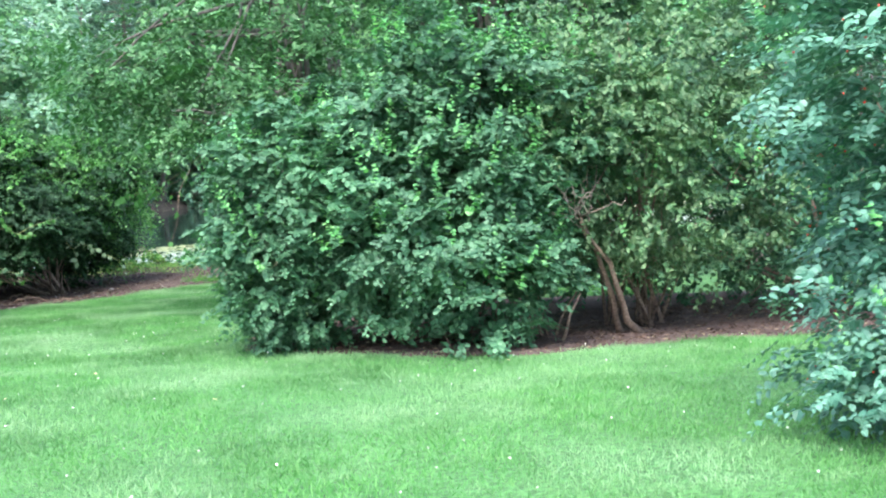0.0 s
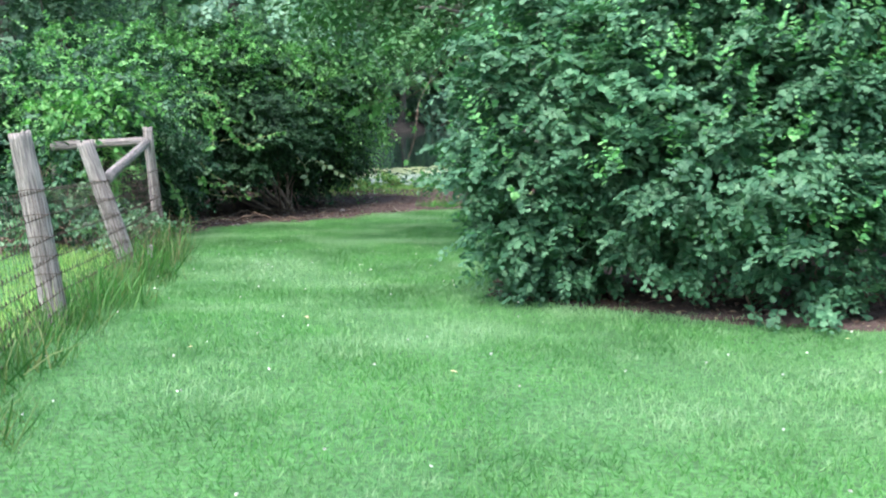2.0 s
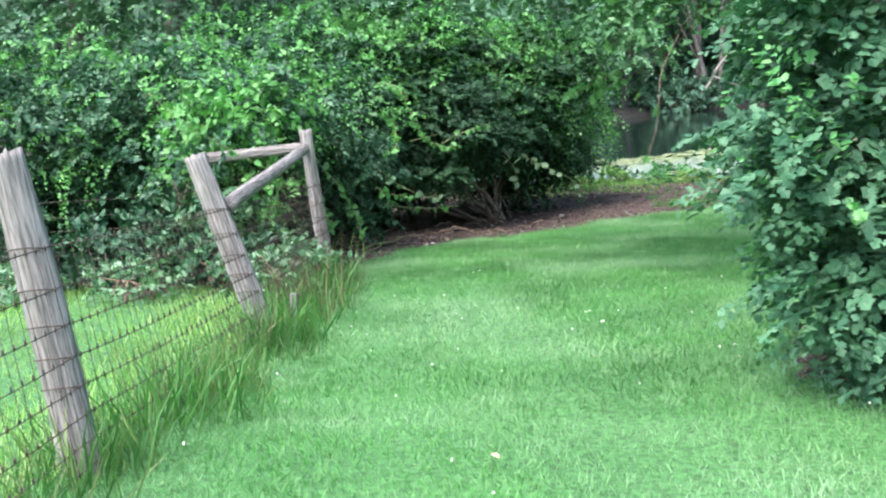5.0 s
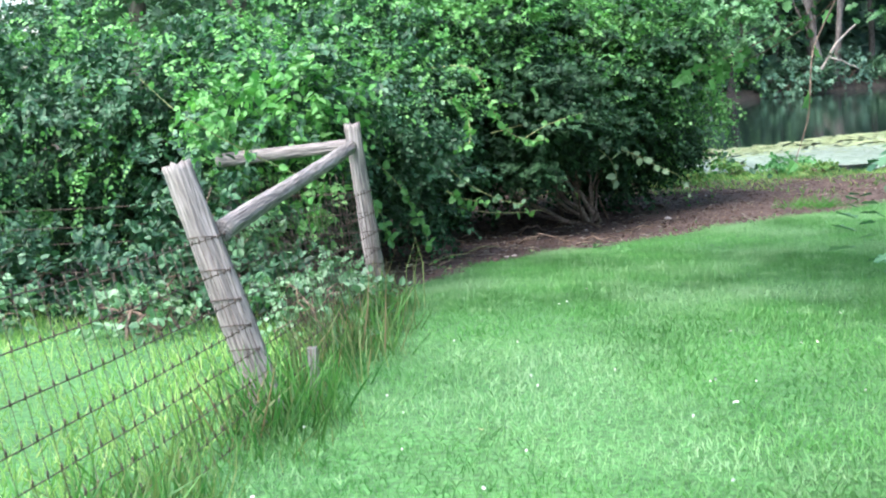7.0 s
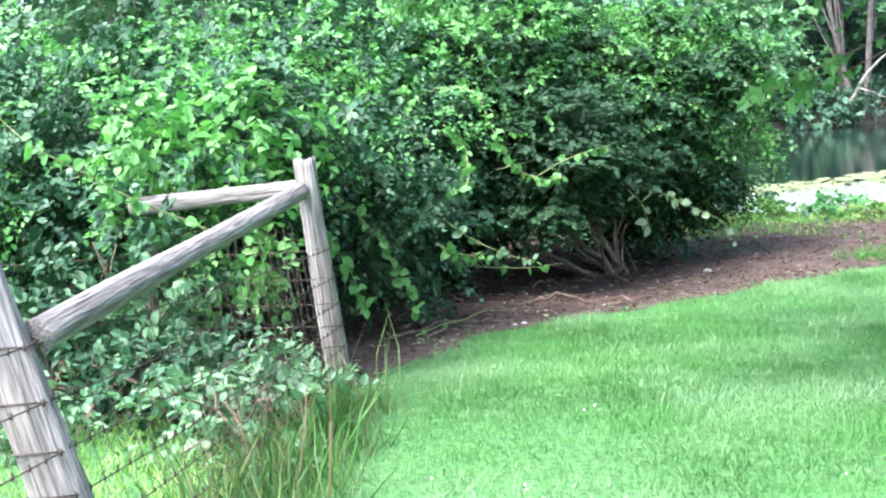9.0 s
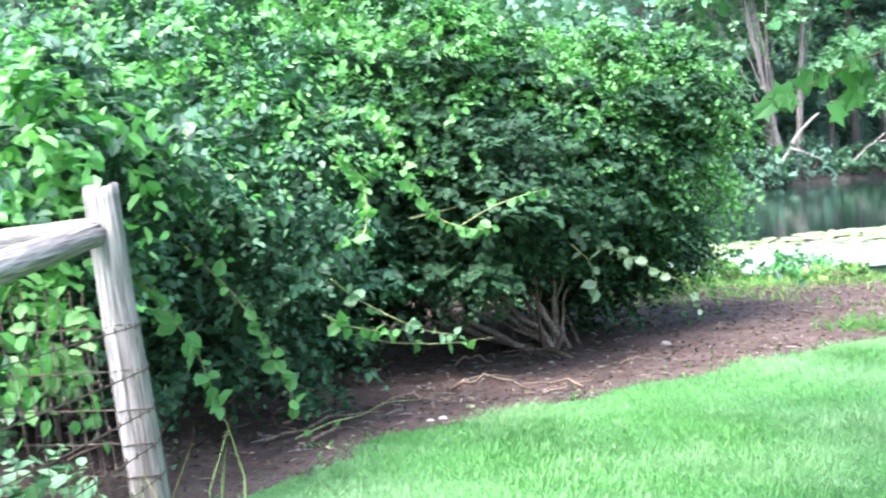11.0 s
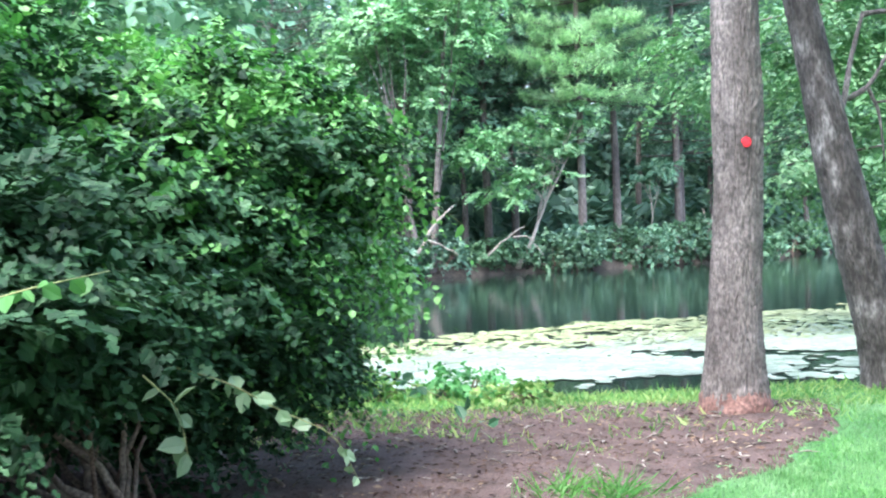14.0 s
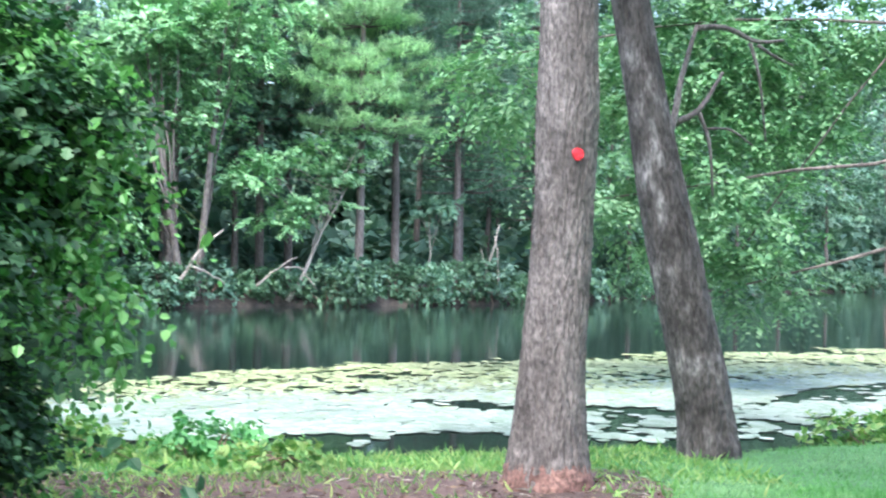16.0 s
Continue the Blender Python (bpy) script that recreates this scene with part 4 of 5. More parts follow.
part("root_collar", tubes("root_collar", [bark_trunk(smooth_path([(-4.77, 29.9, T1Z - 0.08), (-4.765, 29.9, T1Z + 0.06), (-4.76, 29.9, T1Z + 0.2)]), (0.37, 0.34, 0.315, 0.285), 40, 5, 3.0)], ROOTBARK), t1, "reddish worn bark at the foot")
disc = bmesh.new()
bmesh.ops.create_cone(disc, cap_ends=True, segments=18, radius1=0.048, radius2=0.043, depth=0.012)
for vv in disc.verts:
    a = math.atan2(vv.co.y, vv.co.x)
    vv.co.x *= 1 + 0.1 * math.sin(3 * a)
    vv.co.y *= 1.06
dm = bpy.data.meshes.new("red_mark")
disc.to_mesh(dm)
dm.materials.append(RED)
mark = new("red_mark", dm)
mark.parent = t1
mark.location = (-4.61 + 4.75, 29.9 - 29.9 - 0.222, 1.12 - T1Z)
mark.rotation_euler = (radians(90), 0, radians(22))
tagged(mark, "bright red round paint mark")
C1 = [((-4.5, 30, 8.5), (3.2, 3, 2.0)), ((-3.0, 29, 7.5), (2.2, 2.0, 1.5)), ((-6.0, 30.5, 7.8), (2.2, 2.0, 1.5))]
for k in range(7):
    part("limb", tubes("limb", [tube(bent((-4.6, 29.95, 5.0 + 0.5 * k), np.array(C1[k % 3][0]) + rng.normal(size=3), 7, -0.3, 0.08, k), np.linspace(0.09, 0.02, 7), 8)], BARK), trunk1)
o, w = shell(C1, 450, 0.3)
v, f = sprays(o, w + rng.normal(size=w.shape) * 0.6, 0.7, 9, 0.17, OVATE)
part("crown", mesh_from("crown", v, f, MAPLELEAF), t1)

# the leaning tree at the water's edge
T2Z = float(land(-2.95, 32.6))
t2 = thing("tree", "leaning grey tree with rough patchy bark, at the water", "tree", (-2.95, 32.6, T2Z))
T2PATH = smooth_path([(-2.85, 32.6, T2Z - 0.1), (-2.93, 32.6, -0.9), (-3.06, 32.6, -0.4), (-3.22, 32.6, 0.35), (-3.38, 32.6, 1.06), (-3.5, 32.6, 1.8), (-3.71, 32.6, 2.9), (-4.05, 32.6, 4.5), (-3.8, 32.7, 7.5)])
trunk2 = part("trunk", tubes("trunk", [bark_trunk(T2PATH, (0.31, 0.265, 0.25, 0.245, 0.25, 0.235, 0.215, 0.19, 0.18, 0.165, 0.15, 0.13), 110, 9, 6.0)], BARK2), t2)
limb_sets = []
for points, r in ((((-3.4, 32.62, 1.35), (-3.2, 32.8, 1.75), (-3.14, 33.0, 2.1), (-2.95, 33.0, 2.75)), 0.05), (((-3.16, 32.95, 1.75), (-2.9, 33.0, 1.88), (-2.68, 33.0, 2.28)), 0.04), (((-2.92, 33.0, 1.87), (-2.8, 33.0, 1.6), (-2.76, 33.0, 1.02)), 0.026),
                  (((-2.84, 33.0, 1.7), (-2.6, 33.0, 1.72), (-2.35, 33.05, 1.55)), 0.018), (((-2.95, 33.0, 2.72), (-2.6, 33.1, 2.78), (-2.34, 33.1, 2.58), (-2.0, 33.2, 2.66)), 0.035), (((-2.38, 33.1, 2.6), (-2.28, 33.1, 2.3), (-2.2, 33.1, 1.6)), 0.022), (((-2.3, 33.1, 2.58), (-2.1, 33.1, 2.45), (-1.9, 33.2, 2.4)), 0.02)):
    limb_sets.append(tube(smooth_path(points, 12), np.linspace(r, r * 0.45, 12), 7, 0.08))
C2 = [((-3.6, 32.8, 7.5), (2.6, 2.4, 1.6)), ((-2.0, 33.5, 6.2), (1.8, 1.6, 1.2))]
for k in range(5):
    limb_sets.append(tube(bent(T2PATH[22 + k], np.array(C2[k % 2][0]) + rng.normal(size=3) * 0.7, 7, -0.2, 0.07, k + 50), np.linspace(0.07, 0.015, 7), 7))
for one in limb_sets:
    part("limb", tubes("limb", [one], BARK), trunk2)
o, w = shell(C2, 320, 0.3)
v, f = sprays(o, w + rng.normal(size=w.shape) * 0.6, 0.6, 9, 0.15, OVATE)
part("crown", mesh_from("crown", v, f, MAPLELEAF), t2)

# the light green tree that hangs over the water
broadleaf("tree", "light green tree with branches drooping over the water", (3.4, 36.0), 7.0, (-1.5, 2.5),
          [((-4.3, 40.2, 3.1), (0.9, 0.9, 1.0)), ((-2.6, 39.6, 1.9), (1.1, 1.1, 1.6)), ((-1.0, 39.5, 1.2), (1.2, 1.2, 1.6)), ((-0.4, 39.3, 0.0), (0.55, 0.7, 0.7)), ((-1.2, 40.0, 3.6), (2.4, 1.8, 1.3)), ((0.2, 39.8, 2.5), (0.9, 1.0, 1.0)), ((1.6, 40.0, 4.2), (1.4, 1.3, 1.0)), ((-0.5, 40.0, 5.3), (2.4, 1.6, 0.9))],
          3800, DROOPLEAF, 0.15, 0.15, None, SLIM, 11, 0.5, 4, 0.3, low=lambda x, y: -1.0 + 0 * x, droop=0.9)

# the maple over the lawn
broadleaf("maple_tree", "maple tree with low leafy branches over the lawn", (-1.7, 19.3), 6.0, (-1.4, 0.5),
          [((-3.5, 17.9, 1.95), (0.85, 0.85, 0.85)), ((-4.9, 18.6, 2.5), (1.1, 1.1, 0.7)), ((-4.6, 19.0, 2.5), (1.5, 1.5, 1.1)), ((-3.3, 20.0, 3.9), (2.2, 2.0, 1.5)), ((-5.5, 21.0, 2.6), (0.9, 0.9, 0.7)), ((-2.4, 19.2, 2.4), (1.4, 1.3, 1.4))],
          2600, MAPLELEAF, 0.095, 0.2, DARKBARK, NOTCHED, 9, 0.5, 14, 0.3, droop=0.55)
maple = bpy.data.objects["maple_tree"]
# Tips borrow a lighter vine leaf; the light through them is in its colour.
for pts, cnt, big in (([(-3.6, 19.7, 1.9), (-4.4, 19.6, 1.1), (-4.9, 19.5, 0.9), (-5.1, 19.48, 0.83), (-5.25, 19.47, 0.77), (-5.38, 19.46, 0.72)], 30, 0.1), ([(-3.75, 17.6, 1.2), (-3.85, 17.3, 0.9), (-3.85, 17.15, 0.5), (-3.92, 17.05, 0.25)], 4, 0.12), ([(-3.6, 19.9, 1.8), (-4.4, 19.75, 1.05), (-4.8, 19.6, 0.85), (-5.0, 19.55, 0.78), (-5.15, 19.5, 0.7)], 20, 0.1)):
    vine("", "", pts, big, MIDVINE, cnt, 0.006, LOBED, 0.7, maple)

# trees behind the shrubs
for k, (x, y, r) in enumerate(((0.4, 24.0, 0.2), (2.1, 24.6, 0.27), (5.0, 23.0, 0.2), (7.5, 20.0, 0.2), (-0.8, 27.0, 0.16), (4.0, 28.0, 0.2))):
    broadleaf("tree", "dark trunked shade tree standing behind the shrubs", (x, y), 9 + k % 3, (rng.uniform(-0.6, 0.6), 0),
              [((x, y, 4.2), (2.2, 2.0, 1.9)), ((x - 0.9, y - 0.8, 5.6), (2.2, 2.0, 1.8)), ((x + 1.0, y + 0.5, 6.8), (2.2, 2.0, 1.8))], 1000, WOODLEAF, 0.15, r, DARKBARK, CLUMP, 10, 0.7, 6)

# woods on the far bank and beyond the hedge
def pine(base, height, n, mat, bare=0.3, dense=1.5, slim=0.06):
    z0 = float(land(base[0], base[1])) - 0.1
    t = thing("pine_tree", "tall white pine with layered level branches, far bank", "pine tree", (base[0], base[1], z0), "woods across the pond")
    path = bent((base[0], base[1], z0), (base[0] + rng.uniform(-0.3, 0.3), base[1], z0 + height), 12, 0, 0.03, int(abs(base[0] * 7)))
    part("trunk", tubes("trunk", [tube(path, np.linspace(0.2, 0.04, 12), 8, 0.04, 2)], DARKBARK), t)
    sets, org, way = [], [], []
    levels = int(height * dense)
    for i in range(levels):
        s = bare + (1 - bare) * (i + 0.3 * rng.uniform(-1, 1)) / levels
        z = z0 + s * height
        reach = (1 - min(s, 1)) ** 0.75 * height * 0.3 + 0.4
        turn0 = rng.uniform(0, 2 * math.pi)
        for q in range(6):
            a = turn0 + q * math.pi / 3 + rng.uniform(-0.35, 0.35)
            ln = reach * rng.uniform(0.55, 1.1)
            e = np.array((base[0] + math.cos(a) * ln, base[1] + math.sin(a) * ln, z + rng.uniform(0.0, 0.16) * ln))
            b = np.array((base[0], base[1], z))
            sets.append(tube(bent(b, e, 4, 0.05 * ln, 0.02, q), np.linspace(0.04, 0.012, 4), 4))
            m = max(4, int(n / levels / 6))
            u = rng.uniform(0.25, 1.05, m)[:, None]
            off = rng.normal(size=(m, 1)) * 0.24 * ln * np.sin(np.clip(u, 0, 0.95) * math.pi)
            side = np.array((-math.sin(a), math.cos(a), 0.0))
            org.append(b + (e - b) * u + off * side + rng.normal(size=(m, 3)) * (0.05, 0.05, slim * ln * 0.5) - np.array((0, 0, 0.05 * ln)) * np.sin(u * math.pi))
            way.append(np.tile(unit(e - b), (m, 1)) * 0.8 + side * np.sign(off) * 0.5 + rng.normal(size=(m, 3)) * (0.3, 0.3, 0.15) + (0, 0, 0.45))
    tagged(part("branchwork", tubes("branchwork", sets, DARKBARK), t), kind="stuff")
    v, f = sprays(np.concatenate(org), np.concatenate(way), 0.5, 16, 0.3, LANCE, droop=-0.1, wide=0.34)
    part("needle_crown", mesh_from("needle_crown", v, f, mat), t)


def bank_tree(x, back, height, spread, mat, n, radius=0.16, first=0.35):
    y = float(far_shore(x)) + back
    z = float(land(x, y))
    bl = []
    for k in range(5):
        hz = first + (0.95 - first) * (k + 0.5) / 5
        rr = spread * (0.55 + 0.45 * math.sin(math.pi * min(1, hz * 0.9)))
        bl.append(((x + rng.uniform(-0.5, 0.5) * spread, y + rng.uniform(-0.5, 0.5) * spread, z + hz * height), (rr, rr, height * 0.13)))
    return broadleaf("tree", "leafy woodland tree on the far bank of the pond", (x, y), height, (rng.uniform(-1, 1), rng.uniform(-0.5, 0.5)), bl, n, mat, 0.23 if back < 5 else 0.34, radius, DARKBARK, CLUMP, 12 if back < 5 else 8, 0.9, 6, 0.45, group="woods across the pond", sides=8)


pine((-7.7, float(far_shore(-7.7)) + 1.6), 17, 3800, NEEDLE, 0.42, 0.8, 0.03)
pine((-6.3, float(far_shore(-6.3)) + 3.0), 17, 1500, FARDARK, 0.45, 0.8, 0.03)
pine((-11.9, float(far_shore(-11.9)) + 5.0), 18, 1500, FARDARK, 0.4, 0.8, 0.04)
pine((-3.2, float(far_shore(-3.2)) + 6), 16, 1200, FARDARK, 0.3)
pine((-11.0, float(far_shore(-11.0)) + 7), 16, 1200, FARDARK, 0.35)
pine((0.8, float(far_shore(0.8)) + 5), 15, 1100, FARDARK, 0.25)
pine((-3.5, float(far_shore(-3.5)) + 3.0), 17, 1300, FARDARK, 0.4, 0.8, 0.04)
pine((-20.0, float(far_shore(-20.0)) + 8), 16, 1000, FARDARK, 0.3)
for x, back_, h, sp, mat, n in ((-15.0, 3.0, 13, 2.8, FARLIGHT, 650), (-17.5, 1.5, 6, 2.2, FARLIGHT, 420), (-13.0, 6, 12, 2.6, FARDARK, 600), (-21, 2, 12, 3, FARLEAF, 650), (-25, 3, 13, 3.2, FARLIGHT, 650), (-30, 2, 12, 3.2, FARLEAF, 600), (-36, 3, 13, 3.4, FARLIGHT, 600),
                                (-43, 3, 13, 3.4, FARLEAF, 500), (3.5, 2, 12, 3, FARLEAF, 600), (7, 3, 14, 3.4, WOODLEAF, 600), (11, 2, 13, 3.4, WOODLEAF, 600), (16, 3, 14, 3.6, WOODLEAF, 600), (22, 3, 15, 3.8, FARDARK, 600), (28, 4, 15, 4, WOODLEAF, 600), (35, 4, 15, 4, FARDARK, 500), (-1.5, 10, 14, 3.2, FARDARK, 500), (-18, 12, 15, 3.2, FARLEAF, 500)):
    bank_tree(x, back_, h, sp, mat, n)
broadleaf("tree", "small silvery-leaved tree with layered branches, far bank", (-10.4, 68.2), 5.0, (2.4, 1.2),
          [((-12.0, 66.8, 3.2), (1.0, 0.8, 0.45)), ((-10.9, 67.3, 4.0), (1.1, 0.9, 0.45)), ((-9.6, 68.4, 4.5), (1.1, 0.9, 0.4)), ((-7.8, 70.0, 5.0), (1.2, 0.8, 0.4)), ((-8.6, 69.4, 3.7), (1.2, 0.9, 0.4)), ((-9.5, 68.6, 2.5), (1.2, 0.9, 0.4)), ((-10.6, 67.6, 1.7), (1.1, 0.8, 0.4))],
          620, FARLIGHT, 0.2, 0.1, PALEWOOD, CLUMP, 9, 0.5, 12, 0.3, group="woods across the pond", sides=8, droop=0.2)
broadleaf("tree", "slim young tree with one flat leafy tier, far bank", (-4.83, 73.8), 4.0, (0.1, 0.0), [((-5.2, 73.7, 2.4), (0.9, 0.8, 0.2)), ((-4.3, 73.9, 2.7), (0.9, 0.8, 0.2))], 110, FARLEAF, 0.2, 0.06, PALEWOOD, CLUMP, 9, 0.5, 4, 0.3, group="woods across the pond", sides=8, droop=0.1)
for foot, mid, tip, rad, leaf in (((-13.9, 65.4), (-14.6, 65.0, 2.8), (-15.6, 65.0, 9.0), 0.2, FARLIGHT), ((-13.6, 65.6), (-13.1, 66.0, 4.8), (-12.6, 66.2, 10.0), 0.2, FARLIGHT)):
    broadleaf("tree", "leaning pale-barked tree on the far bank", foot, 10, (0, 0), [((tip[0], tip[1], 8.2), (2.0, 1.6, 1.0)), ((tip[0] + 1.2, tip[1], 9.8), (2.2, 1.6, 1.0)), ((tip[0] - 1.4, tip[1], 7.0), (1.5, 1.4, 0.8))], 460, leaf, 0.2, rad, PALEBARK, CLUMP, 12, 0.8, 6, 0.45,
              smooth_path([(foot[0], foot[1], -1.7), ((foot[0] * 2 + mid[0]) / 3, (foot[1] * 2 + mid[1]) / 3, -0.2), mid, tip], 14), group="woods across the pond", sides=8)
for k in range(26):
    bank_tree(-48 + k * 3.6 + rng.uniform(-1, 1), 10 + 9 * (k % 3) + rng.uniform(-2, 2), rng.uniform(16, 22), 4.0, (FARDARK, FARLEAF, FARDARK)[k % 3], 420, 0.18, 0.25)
for k in range(52):
    x = -36 + k * 1.35 + rng.uniform(-0.6, 0.6)
    y = float(far_shore(x)) + rng.uniform(-0.5, 1.0)
    z = float(land(x, y))
    h = rng.uniform(0.8, 1.7)
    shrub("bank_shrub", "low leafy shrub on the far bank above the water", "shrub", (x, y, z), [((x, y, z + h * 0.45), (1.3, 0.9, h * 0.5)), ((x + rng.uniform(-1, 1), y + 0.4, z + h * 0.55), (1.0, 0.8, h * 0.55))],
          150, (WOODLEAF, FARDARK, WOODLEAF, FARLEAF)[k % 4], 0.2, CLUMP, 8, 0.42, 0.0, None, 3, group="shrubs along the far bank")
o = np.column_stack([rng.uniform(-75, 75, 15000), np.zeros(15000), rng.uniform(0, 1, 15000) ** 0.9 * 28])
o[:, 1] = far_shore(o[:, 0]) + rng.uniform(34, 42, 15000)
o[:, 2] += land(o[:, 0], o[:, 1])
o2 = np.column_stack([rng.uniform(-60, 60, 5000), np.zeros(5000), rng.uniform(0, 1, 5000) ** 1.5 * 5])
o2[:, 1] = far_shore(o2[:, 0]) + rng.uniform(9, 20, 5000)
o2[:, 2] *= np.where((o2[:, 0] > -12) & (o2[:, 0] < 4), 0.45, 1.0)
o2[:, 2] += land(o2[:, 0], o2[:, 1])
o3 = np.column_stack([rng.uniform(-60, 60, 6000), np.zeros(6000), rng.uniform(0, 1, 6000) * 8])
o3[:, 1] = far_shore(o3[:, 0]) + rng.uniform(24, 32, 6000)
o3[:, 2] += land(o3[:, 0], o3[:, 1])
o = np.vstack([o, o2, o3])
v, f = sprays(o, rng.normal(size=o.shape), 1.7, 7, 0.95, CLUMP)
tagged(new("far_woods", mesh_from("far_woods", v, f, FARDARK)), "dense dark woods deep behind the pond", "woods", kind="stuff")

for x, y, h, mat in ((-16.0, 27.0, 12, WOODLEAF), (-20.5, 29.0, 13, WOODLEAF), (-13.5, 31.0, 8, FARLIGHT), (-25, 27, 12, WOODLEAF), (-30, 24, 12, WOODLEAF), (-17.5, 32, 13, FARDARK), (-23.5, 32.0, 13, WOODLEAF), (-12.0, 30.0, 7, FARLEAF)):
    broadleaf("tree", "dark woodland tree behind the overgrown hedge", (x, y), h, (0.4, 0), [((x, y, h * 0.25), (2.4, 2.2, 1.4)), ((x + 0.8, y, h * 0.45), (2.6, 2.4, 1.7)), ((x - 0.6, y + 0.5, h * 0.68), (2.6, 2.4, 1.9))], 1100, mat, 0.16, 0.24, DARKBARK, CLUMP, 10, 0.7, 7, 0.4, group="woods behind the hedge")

# fallen dead wood on the far bank
for a, b, r in (((-14.1, 64.2, -0.9), (-12.5, 65.2, 1.25), 0.085), ((-13.5, 64.6, -0.1), (-12.4, 65.0, -0.7), 0.045), ((-11.5, 66.5, -0.9), (-9.9, 66.6, 0.3), 0.045), ((-10.4, 66.8, -0.1), (-9.2, 67.0, -0.9), 0.035), ((-2.5, 73.9, -1.3), (-1.7, 74.0, 1.9), 0.06), ((-2.2, 73.9, -1.3), (-2.5, 73.8, 0.8), 0.05),
                ((-1.7, 74.0, -1.3), (-1.9, 74.0, 1.4), 0.06), ((-3.4, 72.8, -1.55), (-1.5, 73.8, -1.05), 0.07)):
    d = thing("dead_branch", "bleached dead branch fallen at the far bank", "branch", a, "dead branches")
    part("limb", tubes("limb", [tube(bent(a, b, 8, -0.2, 0.06, int(r * 900)), np.linspace(r * 1.1, r * 0.4, 8), 7, 0.05)], PALEWOOD), d)


# ---- lily pads ----
def pad_line(x):
    return np.interp(x, (-16, -10.4, -8.5, -6, -1.4, 5.2, 12), (37.5, 39.0, 41.2, 42.8, 45.4, 48.6, 53))


n = 150000
px_, py_ = rng.uniform(-16, 10, n), rng.uniform(33, 50, n)
sh, fr = near_shore(px_), pad_line(px_)
u = (py_ - sh) / (fr - sh)
broad_ = np.array([noise.noise(Vector((x * 0.35, y * 0.55, 3.1))) for x, y in zip(px_, py_)])
fine_ = np.array([noise.noise(Vector((x * 2.6, y * 2.4, 7.7))) + 0.9 * noise.noise(Vector((x * 7.0, y * 5.5, 1.3))) for x, y in zip(px_, py_)])
open_ = 0.5 * broad_ + 0.6 * fine_ + rng.normal(size=n) * 0.07
band = np.abs((py_ - sh) - 3.2 - 0.5 * np.sin(px_ * 0.8))
need = np.interp(u, (0, 0.35, 0.55, 1.0), (-0.6, -0.5, -0.2, -0.08))
need = np.maximum(need, np.where(px_ > -7.6, np.interp(py_ - sh, (0.3, 0.9, 1.5), (0.3, 0.02, -0.5)), -1))
need = np.maximum(need, np.where(px_ > -5.8, np.interp(band, (0.25, 0.8), (0.34, -0.5)), -1))
need = np.maximum(need, np.where((px_ > -3.4) & (py_ - sh < 3.2), 0.06, -1))
ok = (u > 0.01) & (u < 1 + 0.1 * broad_ + 0.07 * fine_) & (open_ > need)
far_ = u[ok]
px_, py_ = px_[ok], py_[ok]
ang = np.arange(7) * (2 * math.pi - 0.35) / 6
tv = np.vstack([[(0, 0, 0)], np.column_stack([np.cos(ang), np.sin(ang), np.full(7, 0.03)])])
tf = np.array([(0, j, j + 1) for j in range(1, 7)])
pts = np.column_stack([px_, py_, np.full(len(px_), WATER_Z + 0.006) + rng.uniform(0, 0.008, len(px_))])
a = rng.uniform(0, 2 * math.pi, len(px_))
v, f = blades(pts, np.column_stack([np.cos(a), np.sin(a), np.zeros(len(a))]), np.array((0, 0, 1.0)) + rng.normal(size=(len(a), 3)) * (0.02 + 0.05 * (far_ > 0.5))[:, None], rng.uniform(0.05, 0.11, len(a)) * np.where(far_ > 0.5, 0.7, 1.0), (tv, tf))
yellow = np.repeat(far_ + rng.normal(size=len(far_)) * 0.12 > 0.55, 6)
for some, mat, text in ((~yellow, PAD, "solid mat of floating lily pads near the bank, sky sheen painted pale"), (yellow, PADYELLOW, "broken mat of yellow-green lily pads farther out")):
    used, again = np.unique(f[some], return_inverse=True)
    tagged(new("lily_pads", mesh_from("lily_pads", v[used], again.reshape(-1, 3), mat)), text, "lily pads", kind="stuff")


# ---- fence ----
fence = thing("wire_fence", "old leaning wooden posts with rusty woven wire", "fence", (-5.0, 11.5, float(land(-5.0, 11.5))))


def post(a, b, r, seed, name="post", top=True):
    a, b = Vector(a), Vector(b)
    length = (b - a).length
    g = np.random.default_rng(seed)
    p = np.zeros((40, 3))
    p[:, 2] = np.linspace(0, length, 40)
    p[:, 0] = 0.012 * np.sin(np.linspace(0, 5, 40) + seed)
    rad = r * (1.08 - 0.16 * np.linspace(0, 1, 40)) * (1 + 0.03 * np.sin(np.linspace(0, 9, 40) + seed))
    v, f = tube(p, rad, 26, 0.0, seed)
    k = 40 * 26
    groove = np.repeat(g.normal(size=(1, 26)) * 0.045, 40, 0) + g.normal(size=(40, 26)) * 0.012
    crack = g.integers(0, 26, 3)
    groove[:, crack] -= 0.12 * np.abs(np.sin(np.linspace(0, 7, 40) + seed))[:, None]
    ring = p[:, None] + (v[:k].reshape(40, 26, 3) - p[:, None]) * (1 + groove[:, :, None])
    if top:
        ring[-1, :, 2] += g.normal(size=26) * 0.012
    v[:k] = ring.reshape(-1, 3)
    ob = new(name, tubes(name, [(v, f)], POST))
    ob.parent = fence
    turn = (b - a).to_track_quat("Z", "Y").to_matrix().to_4x4()
    ob.matrix_basis = Matrix.Translation(a - fence.location) @ turn
    return ob


